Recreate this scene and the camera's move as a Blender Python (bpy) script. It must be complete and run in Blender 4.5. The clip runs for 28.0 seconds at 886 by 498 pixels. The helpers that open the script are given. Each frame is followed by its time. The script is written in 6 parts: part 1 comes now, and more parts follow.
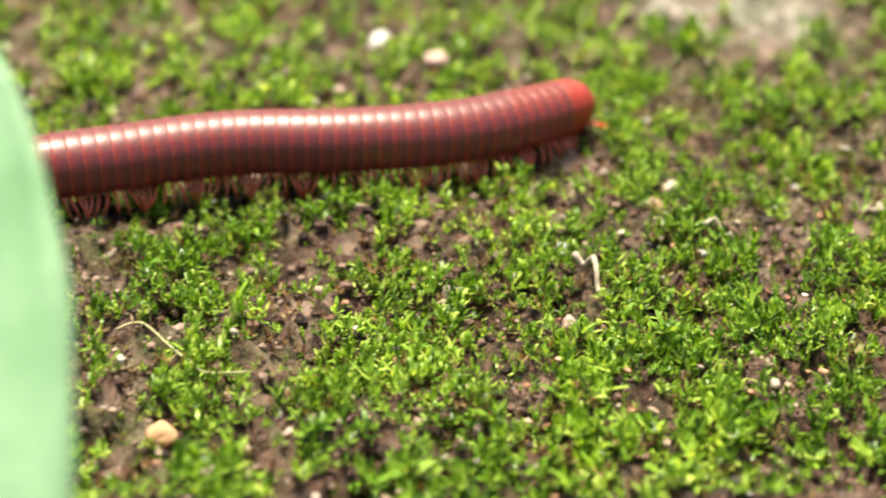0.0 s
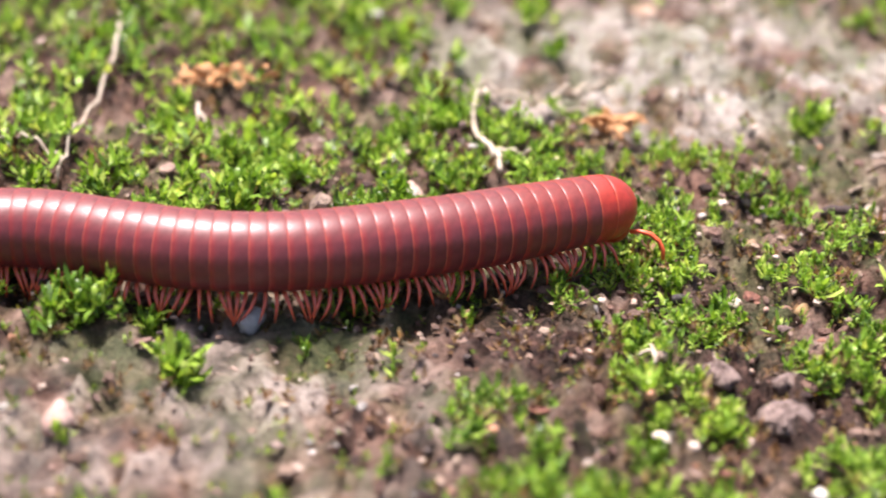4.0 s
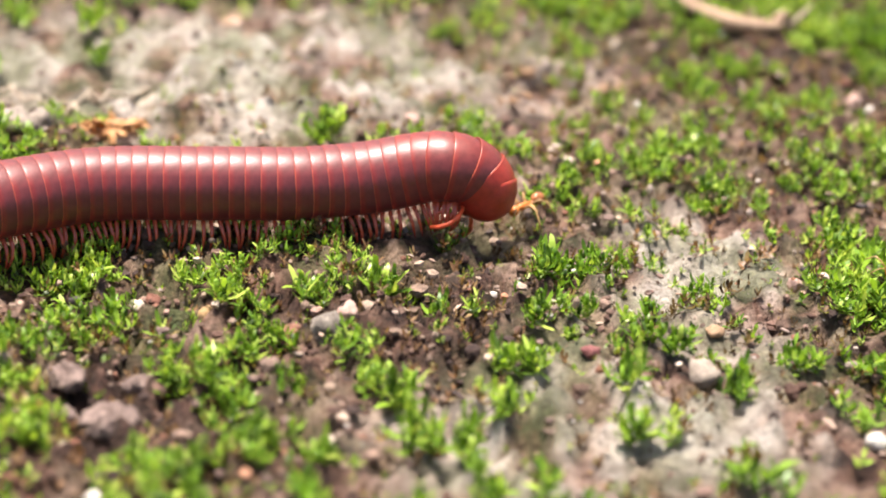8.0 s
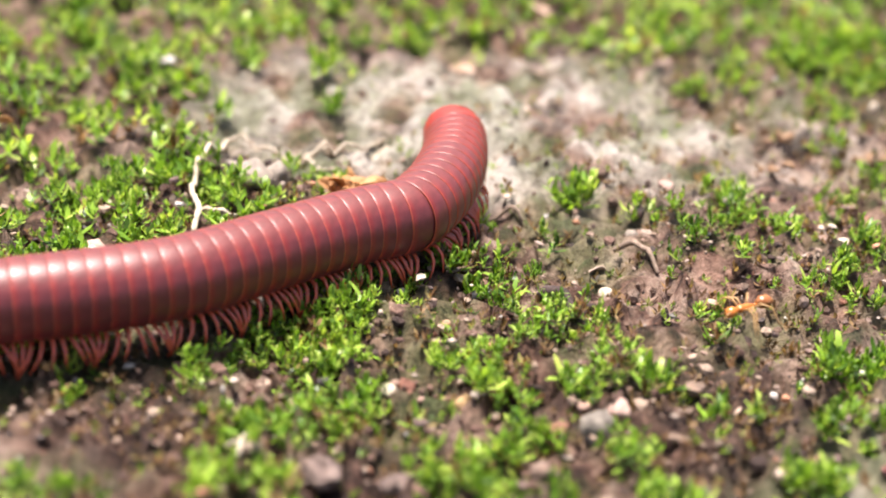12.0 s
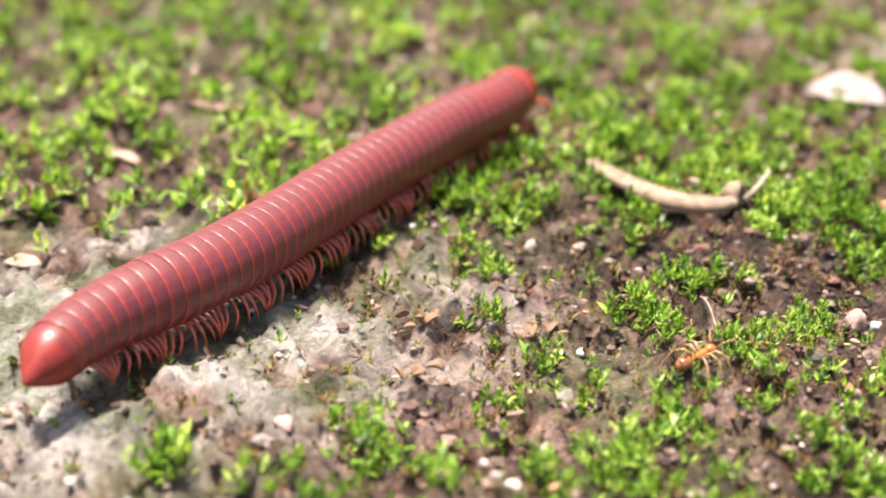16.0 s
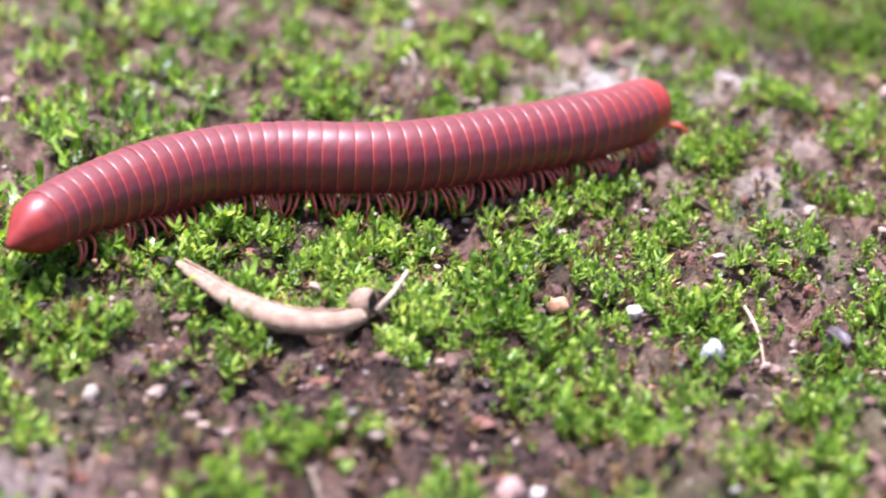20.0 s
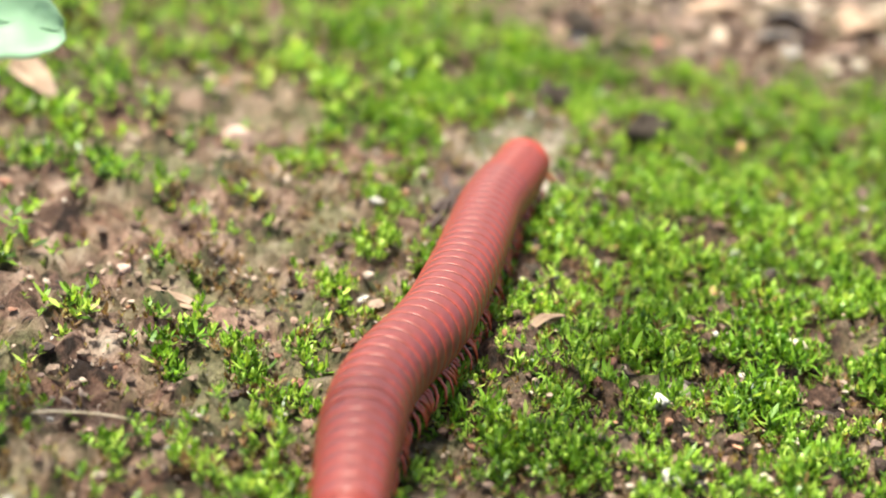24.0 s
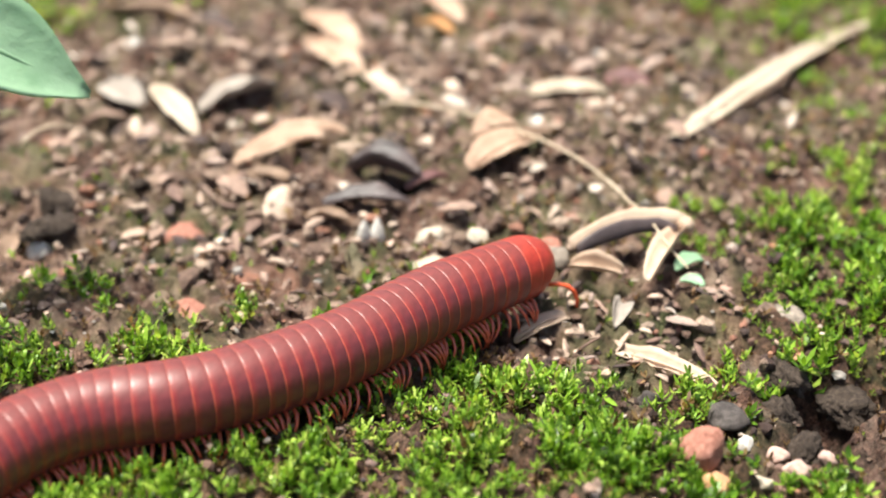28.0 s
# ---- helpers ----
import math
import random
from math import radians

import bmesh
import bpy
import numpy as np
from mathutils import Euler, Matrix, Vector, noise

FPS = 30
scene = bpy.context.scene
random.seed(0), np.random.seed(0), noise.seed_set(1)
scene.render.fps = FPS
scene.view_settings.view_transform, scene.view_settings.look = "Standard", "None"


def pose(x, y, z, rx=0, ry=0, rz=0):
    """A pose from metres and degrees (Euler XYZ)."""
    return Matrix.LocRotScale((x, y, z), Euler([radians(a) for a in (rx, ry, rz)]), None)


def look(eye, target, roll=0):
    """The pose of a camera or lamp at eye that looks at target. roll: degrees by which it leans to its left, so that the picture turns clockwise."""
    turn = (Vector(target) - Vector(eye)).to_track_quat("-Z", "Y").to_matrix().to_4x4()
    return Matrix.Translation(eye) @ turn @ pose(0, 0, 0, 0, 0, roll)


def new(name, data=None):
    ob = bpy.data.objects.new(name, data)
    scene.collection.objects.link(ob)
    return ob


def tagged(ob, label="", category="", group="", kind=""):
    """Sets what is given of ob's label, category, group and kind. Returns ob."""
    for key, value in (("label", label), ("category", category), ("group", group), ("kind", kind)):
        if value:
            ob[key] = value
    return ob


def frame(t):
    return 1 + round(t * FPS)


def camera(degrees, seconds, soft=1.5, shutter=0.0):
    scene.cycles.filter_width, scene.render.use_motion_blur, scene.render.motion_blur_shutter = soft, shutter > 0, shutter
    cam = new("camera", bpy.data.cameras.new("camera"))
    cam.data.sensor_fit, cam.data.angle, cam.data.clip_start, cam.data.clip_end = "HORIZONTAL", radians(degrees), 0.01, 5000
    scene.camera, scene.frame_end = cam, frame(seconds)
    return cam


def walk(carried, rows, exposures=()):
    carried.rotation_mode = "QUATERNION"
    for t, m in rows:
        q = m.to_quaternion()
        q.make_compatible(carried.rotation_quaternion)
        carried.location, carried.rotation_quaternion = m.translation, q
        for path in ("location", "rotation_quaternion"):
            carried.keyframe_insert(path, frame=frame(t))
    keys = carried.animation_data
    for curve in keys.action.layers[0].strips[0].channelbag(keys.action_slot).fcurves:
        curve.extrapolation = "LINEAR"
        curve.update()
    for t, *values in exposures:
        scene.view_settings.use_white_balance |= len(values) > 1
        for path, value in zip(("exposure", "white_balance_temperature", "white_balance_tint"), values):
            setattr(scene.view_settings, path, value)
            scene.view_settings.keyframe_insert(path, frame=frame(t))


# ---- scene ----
# ---------------- camera ----------------
MM = 0.001
cam = camera(32.0, 28.0, soft=1.8, shutter=0.2)
cam.data.dof.use_dof = True
cam.data.dof.focus_distance = 0.1195
cam.data.dof.aperture_fstop = 24.0

# seconds, eye, target (millimetres), roll
PATH = [
    (0, (0.06, 7.81, 61.05), (0.86, 114.10, 5.35), 1.10),
    (0.5, (3.45, 19.44, 59.44), (12.43, 125.07, 3.22), 1.48),
    (1, (6.29, 35.29, 59.51), (23.97, 140.11, 3.82), 1.90),
    (1.5, (10.79, 45.49, 61.28), (36.71, 147.67, 3.95), 1.86),
    (2, (15.92, 54.14, 60.84), (50.30, 153.69, 3.32), 1.84),
    (2.5, (19.25, 58.58, 61.38), (58.98, 156.37, 4.29), 2.01),
    (3, (25.84, 57.66, 61.19), (67.35, 154.73, 4.13), 1.94),
    (3.5, (29.96, 53.48, 58.29), (75.20, 149.10, 1.62), 3.03),
    (4, (38.62, 47.16, 58.18), (84.42, 142.53, 1.56), 2.90),
    (4.5, (46.31, 43.53, 58.62), (93.18, 138.41, 2.04), 2.97),
    (6.5, (69.04, 37.76, 56.62), (118.20, 132.19, 1.25), 3.50),
    (7, (75.96, 33.20, 55.65), (125.22, 128.53, 1.95), 3.46),
    (7.5, (77.37, 32.19, 55.66), (127.37, 127.21, 2.08), 3.70),
    (8, (77.35, 31.76, 55.26), (127.24, 126.95, 1.88), 3.66),
    (8.5, (76.48, 31.66, 54.46), (126.79, 126.85, 1.46), 3.97),
    (9, (75.73, 31.71, 54.03), (125.79, 127.27, 1.46), 4.07),
    (9.5, (75.14, 31.90, 53.98), (124.23, 128.19, 1.85), 3.91),
    (10, (74.42, 32.82, 54.83), (121.98, 129.81, 2.57), 3.82),
    (10.5, (74.39, 35.80, 54.90), (119.47, 133.91, 2.54), 3.62),
    (11, (74.13, 39.57, 55.14), (116.50, 138.69, 2.41), 3.59),
    (11.5, (73.60, 42.93, 54.79), (113.40, 143.11, 2.08), 3.76),
    (13.5, (78.39, 51.43, 56.29), (118.81, 151.02, 2.92), 2.50),
    (14, (82.54, 56.44, 56.62), (127.62, 154.14, 3.48), 2.52),
    (14.5, (85.47, 61.16, 55.30), (135.25, 157.58, 4.07), 2.55),
    (15, (88.44, 66.55, 57.23), (141.47, 160.93, 5.46), 2.29),
    (15.5, (92.56, 70.43, 57.94), (148.90, 162.63, 5.73), 1.61),
    (16, (96.44, 74.53, 57.64), (156.70, 164.34, 5.64), 1.32),
    (16.5, (100.83, 78.48, 57.33), (164.86, 166.02, 5.98), 0.96),
    (17, (105.20, 83.44, 59.74), (172.80, 167.44, 7.07), 1.11),
    (17.5, (108.47, 86.65, 60.06), (179.47, 167.95, 7.62), 1.26),
    (18, (110.94, 88.81, 59.77), (184.58, 167.66, 7.22), 1.52),
    (18.5, (113.99, 91.60, 58.59), (190.27, 167.70, 5.77), 2.17),
    (19, (116.59, 94.25, 56.96), (195.69, 167.44, 4.18), 3.13),
    (19.5, (119.06, 96.54, 54.74), (198.65, 169.28, 2.06), 4.01),
    (20, (126.32, 95.29, 53.72), (202.31, 171.54, 0.71), 3.63),
    (20.5, (141.66, 92.56, 53.28), (219.96, 167.96, 2.45), 3.87),
    (22.5, (167.13, 127.45, 53.80), (255.74, 193.27, 6.73), 6.37),
    (23, (173.91, 134.54, 55.79), (266.68, 194.06, 8.34), 6.52),
    (23.5, (178.66, 141.63, 57.07), (275.61, 193.64, 9.15), 6.57),
    (24, (185.13, 151.61, 56.48), (285.32, 197.45, 8.93), 6.64),
    (24.5, (200.10, 159.05, 56.08), (300.48, 204.55, 8.61), 6.35),
    (25, (210.69, 160.64, 58.48), (311.01, 205.10, 9.90), 5.83),
    (25.5, (219.82, 158.34, 65.04), (319.92, 204.41, 17.52), 3.95),
    (26, (222.17, 151.94, 66.14), (320.21, 201.40, 17.74), 1.88),
    (26.5, (231.79, 151.36, 72.80), (331.43, 194.28, 21.52), 3.30),
    (27, (254.68, 139.97, 63.98), (353.75, 183.43, 12.05), 1.72),
    (27.5, (271.12, 143.64, 68.77), (369.07, 184.53, 12.78), 1.39),
    (28, (285.67, 143.47, 67.81), (382.14, 184.90, 9.69), 0.07),
]


def mm3(p):
    return Vector(p) * MM


# seconds, stops, white balance and tint
EXPOSURE = [
    (0, 1.12, 7200, 2), (1, 1.22, 6350, 9), (2, 1.25, 5900, 19), (3, 1.20, 6050, 22), (4, 1.18, 6300, 20), (7, 1.20, 6700, 11), (9, 1.24, 6700, 16), (11, 1.26, 6500, 15), (14, 1.35, 6500, 12), (15, 1.40, 6400, 12), (16, 1.35, 6400, 13), (18, 1.16, 6200, 20), (19, 1.27, 5700, 24), (20, 1.31, 5550, 29), (23, 1.43, 6000, 11), (24, 1.38, 6600, -1), (25, 1.38, 6800, 0), (25.4, 1.10, 7000, 5), (26, 0.76, 7300, 6), (26.7, 0.84, 7300, 9), (27, 1.10, 7200, 15), (28, 1.03, 6500, 5),
]
walk(cam, [(t, look(mm3(eye), mm3(target), roll)) for t, eye, target, roll in PATH], EXPOSURE)

# ---------------- world and sun ----------------
SUN_UP, SUN_TURN = 77.0, -8.0
world = bpy.data.worlds.new("sky")
scene.world = world
world.use_nodes = True
wn = world.node_tree
sky = wn.nodes.new("ShaderNodeTexSky")
sky.sky_type = "NISHITA"
sky.sun_disc = False
sky.sun_elevation = radians(SUN_UP)
sky.sun_rotation = radians(SUN_TURN)
sky.air_density, sky.dust_density, sky.ozone_density = 1.0, 4.0, 1.0
wn.links.new(sky.outputs[0], wn.nodes["Background"].inputs[0])
wn.nodes["Background"].inputs[1].default_value = 0.095

sun = new("sun", bpy.data.lights.new("sun", "SUN"))
sun.data.energy = 4.9
sun.data.angle = radians(13)
sun.data.color = (1.0, 0.95, 0.88)
sun_dir = Vector((math.sin(radians(SUN_TURN)) * math.cos(radians(SUN_UP)), math.cos(radians(SUN_TURN)) * math.cos(radians(SUN_UP)), math.sin(radians(SUN_UP))))
sun.matrix_world = look(sun_dir, (0, 0, 0))


# ---------------- materials ----------------
def mat_new(name):
    m = bpy.data.materials.new(name)
    m.use_nodes = True
    nt = m.node_tree
    b = nt.nodes["Principled BSDF"]
    return m, nt, b


def node(nt, kind, **values):
    n = nt.nodes.new(kind)
    for key, v in values.items():
        n.inputs[key.replace("_", " ")].default_value = v
    return n


def ramp(nt, stops, fac, mode="LINEAR"):
    r = nt.nodes.new("ShaderNodeValToRGB")
    r.color_ramp.interpolation = mode
    e = r.color_ramp.elements
    while len(e) < len(stops):
        e.new(0.5)
    for el, (p, c) in zip(e, stops):
        el.position, el.color = p, (*c, 1)
    nt.links.new(fac, r.inputs[0])
    return r.outputs[0]


def mix(nt, a, b, fac, mode="MIX"):
    n = nt.nodes.new("ShaderNodeMix")
    n.data_type, n.blend_type = "RGBA", mode
    for sock, v in ((n.inputs[0], fac), (n.inputs[6], a), (n.inputs[7], b)):
        if isinstance(v, (int, float)):
            sock.default_value = v
        elif isinstance(v, tuple):
            sock.default_value = (*v, 1)
        else:
            nt.links.new(v, sock)
    return n.outputs[2]


def noise_tex(nt, per_mm, detail=4.0, rough=0.6, coords=None):
    n = nt.nodes.new("ShaderNodeTexNoise")
    n.inputs["Scale"].default_value = per_mm * 1000
    n.inputs["Detail"].default_value = detail
    n.inputs["Roughness"].default_value = rough
    if coords is None:
        coords = nt.nodes.new("ShaderNodeTexCoord").outputs["Object"]
    nt.links.new(coords, n.inputs["Vector"])
    return n.outputs[0]


def bump(nt, b, height, mm, strength=1.0):
    n = nt.nodes.new("ShaderNodeBump")
    n.inputs["Strength"].default_value = strength
    n.inputs["Distance"].default_value = mm * MM
    nt.links.new(height, n.inputs["Height"])
    nt.links.new(n.outputs[0], b.inputs["Normal"])


def speckled(name, dark, light, per_mm=1.2, rough=0.8, relief=0.12, spec=0.14, by_object=0.0):
    """A stone, bark, soil or dry plant surface: two scales of stain, fine relief."""
    m, nt, b = mat_new(name)
    c1 = noise_tex(nt, per_mm, 6, 0.7)
    c2 = noise_tex(nt, per_mm * 0.22, 3, 0.5)
    col = ramp(nt, [(0.3, dark), (0.7, light)], c1)
    col = mix(nt, col, tuple(0.55 * (a + b_) * 0.8 for a, b_ in zip(dark, light)), ramp(nt, [(0.45, (0, 0, 0)), (0.65, (0.6, 0.6, 0.6))], c2))
    if by_object:
        info = nt.nodes.new("ShaderNodeObjectInfo")
        col = mix(nt, col, ramp(nt, [(0.0, (1 - by_object,) * 3), (1.0, (1 + by_object,) * 3)], info.outputs["Random"]), 1.0, "MULTIPLY")
    nt.links.new(col, b.inputs["Base Color"])
    b.inputs["Roughness"].default_value = rough
    b.inputs["Specular IOR Level"].default_value = spec
    bump(nt, b, noise_tex(nt, per_mm * 2.5, 5, 0.7), relief)
    return m


def mat_moss(name, tones, shine=0.35):
    """Thin leaflets that let some light through; each leaflet has its own tone."""
    m, nt, b = mat_new(name)
    geo = nt.nodes.new("ShaderNodeNewGeometry")
    col = ramp(nt, tones, geo.outputs["Random Per Island"])
    big = noise_tex(nt, 0.06, 3, 0.6)
    col = mix(nt, col, ramp(nt, [(0.35, (0.62, 0.70, 0.45)), (0.65, (1.25, 1.15, 1.1))], big), 1.0, "MULTIPLY")
    nt.links.new(col, b.inputs["Base Color"])
    b.inputs["Roughness"].default_value = shine
    b.inputs["Specular IOR Level"].default_value = 0.35
    tr = nt.nodes.new("ShaderNodeBsdfTranslucent")
    nt.links.new(mix(nt, col, (1.3, 1.25, 0.7), 1.0, "MULTIPLY"), tr.inputs[0])
    ms = nt.nodes.new("ShaderNodeMixShader")
    ms.inputs[0].default_value = 0.38
    nt.links.new(b.outputs[0], ms.inputs[1])
    nt.links.new(tr.outputs[0], ms.inputs[2])
    nt.links.new(ms.outputs[0], nt.nodes["Material Output"].inputs[0])
    return m


def mat_ground():
    m, nt, b = mat_new("damp_ground")
    sand = nt.nodes.new("ShaderNodeAttribute")
    sand.attribute_name = "sand"
    dark = nt.nodes.new("ShaderNodeAttribute")
    dark.attribute_name = "loam_shade"
    n1, n2, n3, n4, n5 = noise_tex(nt, 0.9, 8, 0.75), noise_tex(nt, 0.09, 4, 0.6), noise_tex(nt, 3.0, 3, 0.6), noise_tex(nt, 0.26, 6, 0.62), noise_tex(nt, 0.13, 5, 0.65)
    soil = ramp(nt, [(0.38, (0.026, 0.014, 0.010)), (0.48, (0.165, 0.090, 0.064)), (0.58, (0.37, 0.250, 0.19)), (0.70, (0.55, 0.43, 0.345))], n4)
    grey = ramp(nt, [(0.34, (0.31, 0.262, 0.215)), (0.46, (0.475, 0.415, 0.35)), (0.60, (0.67, 0.605, 0.53))], n4)
    grain = ramp(nt, [(0.34, (0.50, 0.47, 0.45)), (0.50, (0.95, 0.95, 0.95)), (0.66, (1.3, 1.28, 1.25))], n1)
    loam_shade = ramp(nt, [(0.42, (0.010, 0.006, 0.005)), (0.55, (0.075, 0.038, 0.028)), (0.66, (0.24, 0.13, 0.095))], n1)
    algae = ramp(nt, [(0.3, (0.055, 0.085, 0.028)), (0.7, (0.20, 0.23, 0.09))], n3)
    col = mix(nt, soil, (0.27, 0.125, 0.082), ramp(nt, [(0.53, (0, 0, 0)), (0.68, (0.65, 0.65, 0.65))], n5))
    col = mix(nt, col, grey, sand.outputs["Fac"])
    col = mix(nt, col, algae, ramp(nt, [(0.44, (0, 0, 0)), (0.62, (0.6, 0.6, 0.6))], n2))
    col = mix(nt, col, grain, 1.0, "MULTIPLY")
    # dark soil below moss, with the shade of the moss gaps painted in
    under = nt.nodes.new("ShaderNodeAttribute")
    under.attribute_name = "moss_shade"
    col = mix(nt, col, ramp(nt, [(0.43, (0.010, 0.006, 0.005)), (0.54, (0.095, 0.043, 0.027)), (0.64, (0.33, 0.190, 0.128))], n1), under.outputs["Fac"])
    # real dark loam, plus crevice and litter gap shade put into the colour
    col = mix(nt, col, loam_shade, dark.outputs["Fac"])
    nt.links.new(col, b.inputs["Base Color"])
    b.inputs["Roughness"].default_value = 0.75
    b.inputs["Specular IOR Level"].default_value = 0.22
    bump(nt, b, mix(nt, n1, n3, 0.3), 1.6)
    return m


def mat_shell(name, plate, edge, rim, back):
    """Glossy body ring: dark fore part, red hind band, bright thin hind rim (along the ring's own length), a browner back."""
    m, nt, b = mat_new(name)
    tc = nt.nodes.new("ShaderNodeTexCoord")
    sp = nt.nodes.new("ShaderNodeSeparateXYZ")
    nt.links.new(tc.outputs["Object"], sp.inputs[0])
    mr = nt.nodes.new("ShaderNodeMapRange")
    mr.inputs["From Min"].default_value, mr.inputs["From Max"].default_value = -0.74 * MM, 0.56 * MM
    nt.links.new(sp.outputs["X"], mr.inputs["Value"])
    place = nt.nodes.new("ShaderNodeMapRange")
    place.inputs["From Min"].default_value, place.inputs["From Max"].default_value = -3.0 * MM, 3.0 * MM
    nt.links.new(sp.outputs["Z"], place.inputs["Value"])
    wob = nt.nodes.new("ShaderNodeMath")
    wob.operation = "MULTIPLY_ADD"
    wob.inputs[1].default_value = 0.16
    nt.links.new(noise_tex(nt, 0.7, 3), wob.inputs[0])
    nt.links.new(mr.outputs[0], wob.inputs[2])
    col = ramp(nt, [(0.0, edge), (0.30, edge), (0.52, plate)], wob.outputs[0])
    col = mix(nt, rim, col, ramp(nt, [(0.06, (0, 0, 0)), (0.10, (1, 1, 1))], mr.outputs[0]))
    col = mix(nt, col, back, ramp(nt, [(0.80, (0, 0, 0)), (0.97, (0.72, 0.72, 0.72))], place.outputs[0]))
    col = mix(nt, col, ramp(nt, [(0.3, (0.75, 0.72, 0.72)), (0.7, (1.2, 1.15, 1.15))], noise_tex(nt, 1.6, 4)), 1.0, "MULTIPLY")
    nt.links.new(col, b.inputs["Base Color"])
    b.inputs["Roughness"].default_value = 0.42
    b.inputs["Specular IOR Level"].default_value = 0.46
    b.inputs["Coat Weight"].default_value = 0.09
    b.inputs["Coat Roughness"].default_value = 0.24
    bump(nt, b, noise_tex(nt, 6.0, 3), 0.02, 0.5)
    return m


def mat_leaf(name, dark, light, through_light=0.35, rough=0.35):
    m, nt, b = mat_new(name)
    col = ramp(nt, [(0.3, dark), (0.7, light)], noise_tex(nt, 0.15, 4))
    nt.links.new(col, b.inputs["Base Color"])
    b.inputs["Roughness"].default_value = rough
    bump(nt, b, noise_tex(nt, 0.8, 4), 0.15)
    tr = nt.nodes.new("ShaderNodeBsdfTranslucent")
    nt.links.new(col, tr.inputs[0])
    ms = nt.nodes.new("ShaderNodeMixShader")
    ms.inputs[0].default_value = through_light
    nt.links.new(b.outputs[0], ms.inputs[1])
    nt.links.new(tr.outputs[0], ms.inputs[2])
    nt.links.new(ms.outputs[0], nt.nodes["Material Output"].inputs[0])
    return m


def plain(name, colour, rough=0.5, spec=0.5):
    m, nt, b = mat_new(name)
    col = mix(nt, colour, ramp(nt, [(0.3, (0.7, 0.7, 0.7)), (0.7, (1.2, 1.2, 1.2))], noise_tex(nt, 2.0, 3)), 1.0, "MULTIPLY")
    nt.links.new(col, b.inputs["Base Color"])
    b.inputs["Roughness"].default_value = rough
    b.inputs["Specular IOR Level"].default_value = spec
    return m


GROUND = mat_ground()
MOSS = mat_moss("moss_leaflet", [(0.0, (0.036, 0.072, 0.012)), (0.30, (0.125, 0.245, 0.026)), (0.72, (0.285, 0.47, 0.055)), (1.0, (0.54, 0.66, 0.16))])
SHELL = mat_shell("shell", (0.138, 0.026, 0.028), (0.225, 0.024, 0.022), (0.46, 0.090, 0.050), (0.155, 0.038, 0.030))
SHELL_FORE = mat_shell("shell_fore", (0.150, 0.027, 0.026), (0.250, 0.026, 0.019), (0.40, 0.075, 0.038), (0.190, 0.034, 0.022))
SHELL_RED = mat_shell("shell_red", (0.31, 0.026, 0.013), (0.32, 0.028, 0.014), (0.48, 0.085, 0.04), (0.27, 0.036, 0.020))
SHELL_TAIL = mat_shell("shell_tail", (0.17, 0.026, 0.019), (0.24, 0.024, 0.015), (0.26, 0.026, 0.015), (0.20, 0.026, 0.018))
LEG_RED = plain("leg_red", (0.50, 0.085, 0.042), 0.25, 0.6)
FEELER = plain("feeler", (0.72, 0.10, 0.03), 0.4)
EYE = plain("eye", (0.03, 0.012, 0.010), 0.2)

# ---------------- plan of the ground (millimetres) ----------------
# centre, half axis across, half axis along, change of moss, kind of soil (1 pale sand, 1.5 thin pale sand, 2 dark loam
# and painted crevice shade, 3 litter)
BARE_START = [
    (36, 189, 11.8, -3.1, 2.1, 11.8, -1, 1),
    (61, 129, 16.5, -6.2, 2.8, 9.4, -1, 1.5),
    (64, 134, 12.5, -4.6, 2.6, 5.9, -0.7, 0),
    (65, 132, 11.5, -3.2, 5.0, 9.5, -0.9, 1.5),
    (125, 179, 23.5, -7.5, 8.9, 14.9, -1, 1),
    (130, 172, 20.9, -6.5, 5.9, 15.8, -1.1, 1),
    (134, 168, 15.5, -5.2, 5.2, 12.0, -1.2, 1),
    (140, 166, 10.0, -6.0, 4.9, 9.9, -1.2, 1.5),
    (146, 167, 7.9, -5.9, 4.2, 7.7, -1, 1.5),
    (128, 102, 14.8, -5.7, 4.8, 7.6, -1.0, 1),
    (139, 110, 12.0, -4.6, 4.0, 6.0, -0.5, 1.5),
    (123, 121, 6.7, -2.4, 3.4, 7.0, -0.8, 2),
    (148, 123, 8.5, -3.0, 6.0, 8.8, -0.5, 1),
    (86, 131, 6.1, -1.8, 1.0, 6.5, -0.9, 2),
    (98, 120, 3.5, -1.4, 2.3, 6.5, -0.9, 2),
    (101, 117, 7.0, -2.6, 3.4, 6.5, -0.22, 2),
]
BARE_MIDDLE = [
    (128, 142, 8.3, -2.5, 3.1, 6.5, -0.7, 0),
    (129, 137, 11.2, -4.1, 4.2, 8.1, -0.6, 0),
    (156, 155, 12.7, -7.6, 7.4, 10.3, -0.5, 0),
    (156, 168, 8.3, -6.2, 6.4, 10.2, -0.6, 1.5),
    (178, 166, 8.2, -6.0, 3.0, 3.6, -0.62, 2),
    (184, 160, 9.0, -7.6, 2.6, 2.8, -0.6, 2),
    (186, 149, 7.5, -6.6, 3.2, 3.2, -0.6, 2),
    (234, 162, 3.4, -2.6, 11.2, 9.3, -0.8, 1.5),
    (210, 163, 2.0, -1.5, 3.4, 3.8, -0.6, 2),
    (250, 189, 9.4, -6.6, 5.9, 5.6, -0.6, 1),
    (251, 219, 16.1, -12.3, 16.8, 18.9, -0.26, 0),
    (240, 194, 5.0, -4.2, 3.6, 3.5, -0.9, 1.5),
    (264, 178, 5.4, -4.5, 6.8, 4.2, -0.7, 0),
    (330, 209, 9.6, -6.3, 12.3, 6.9, -1, 1.5),
]
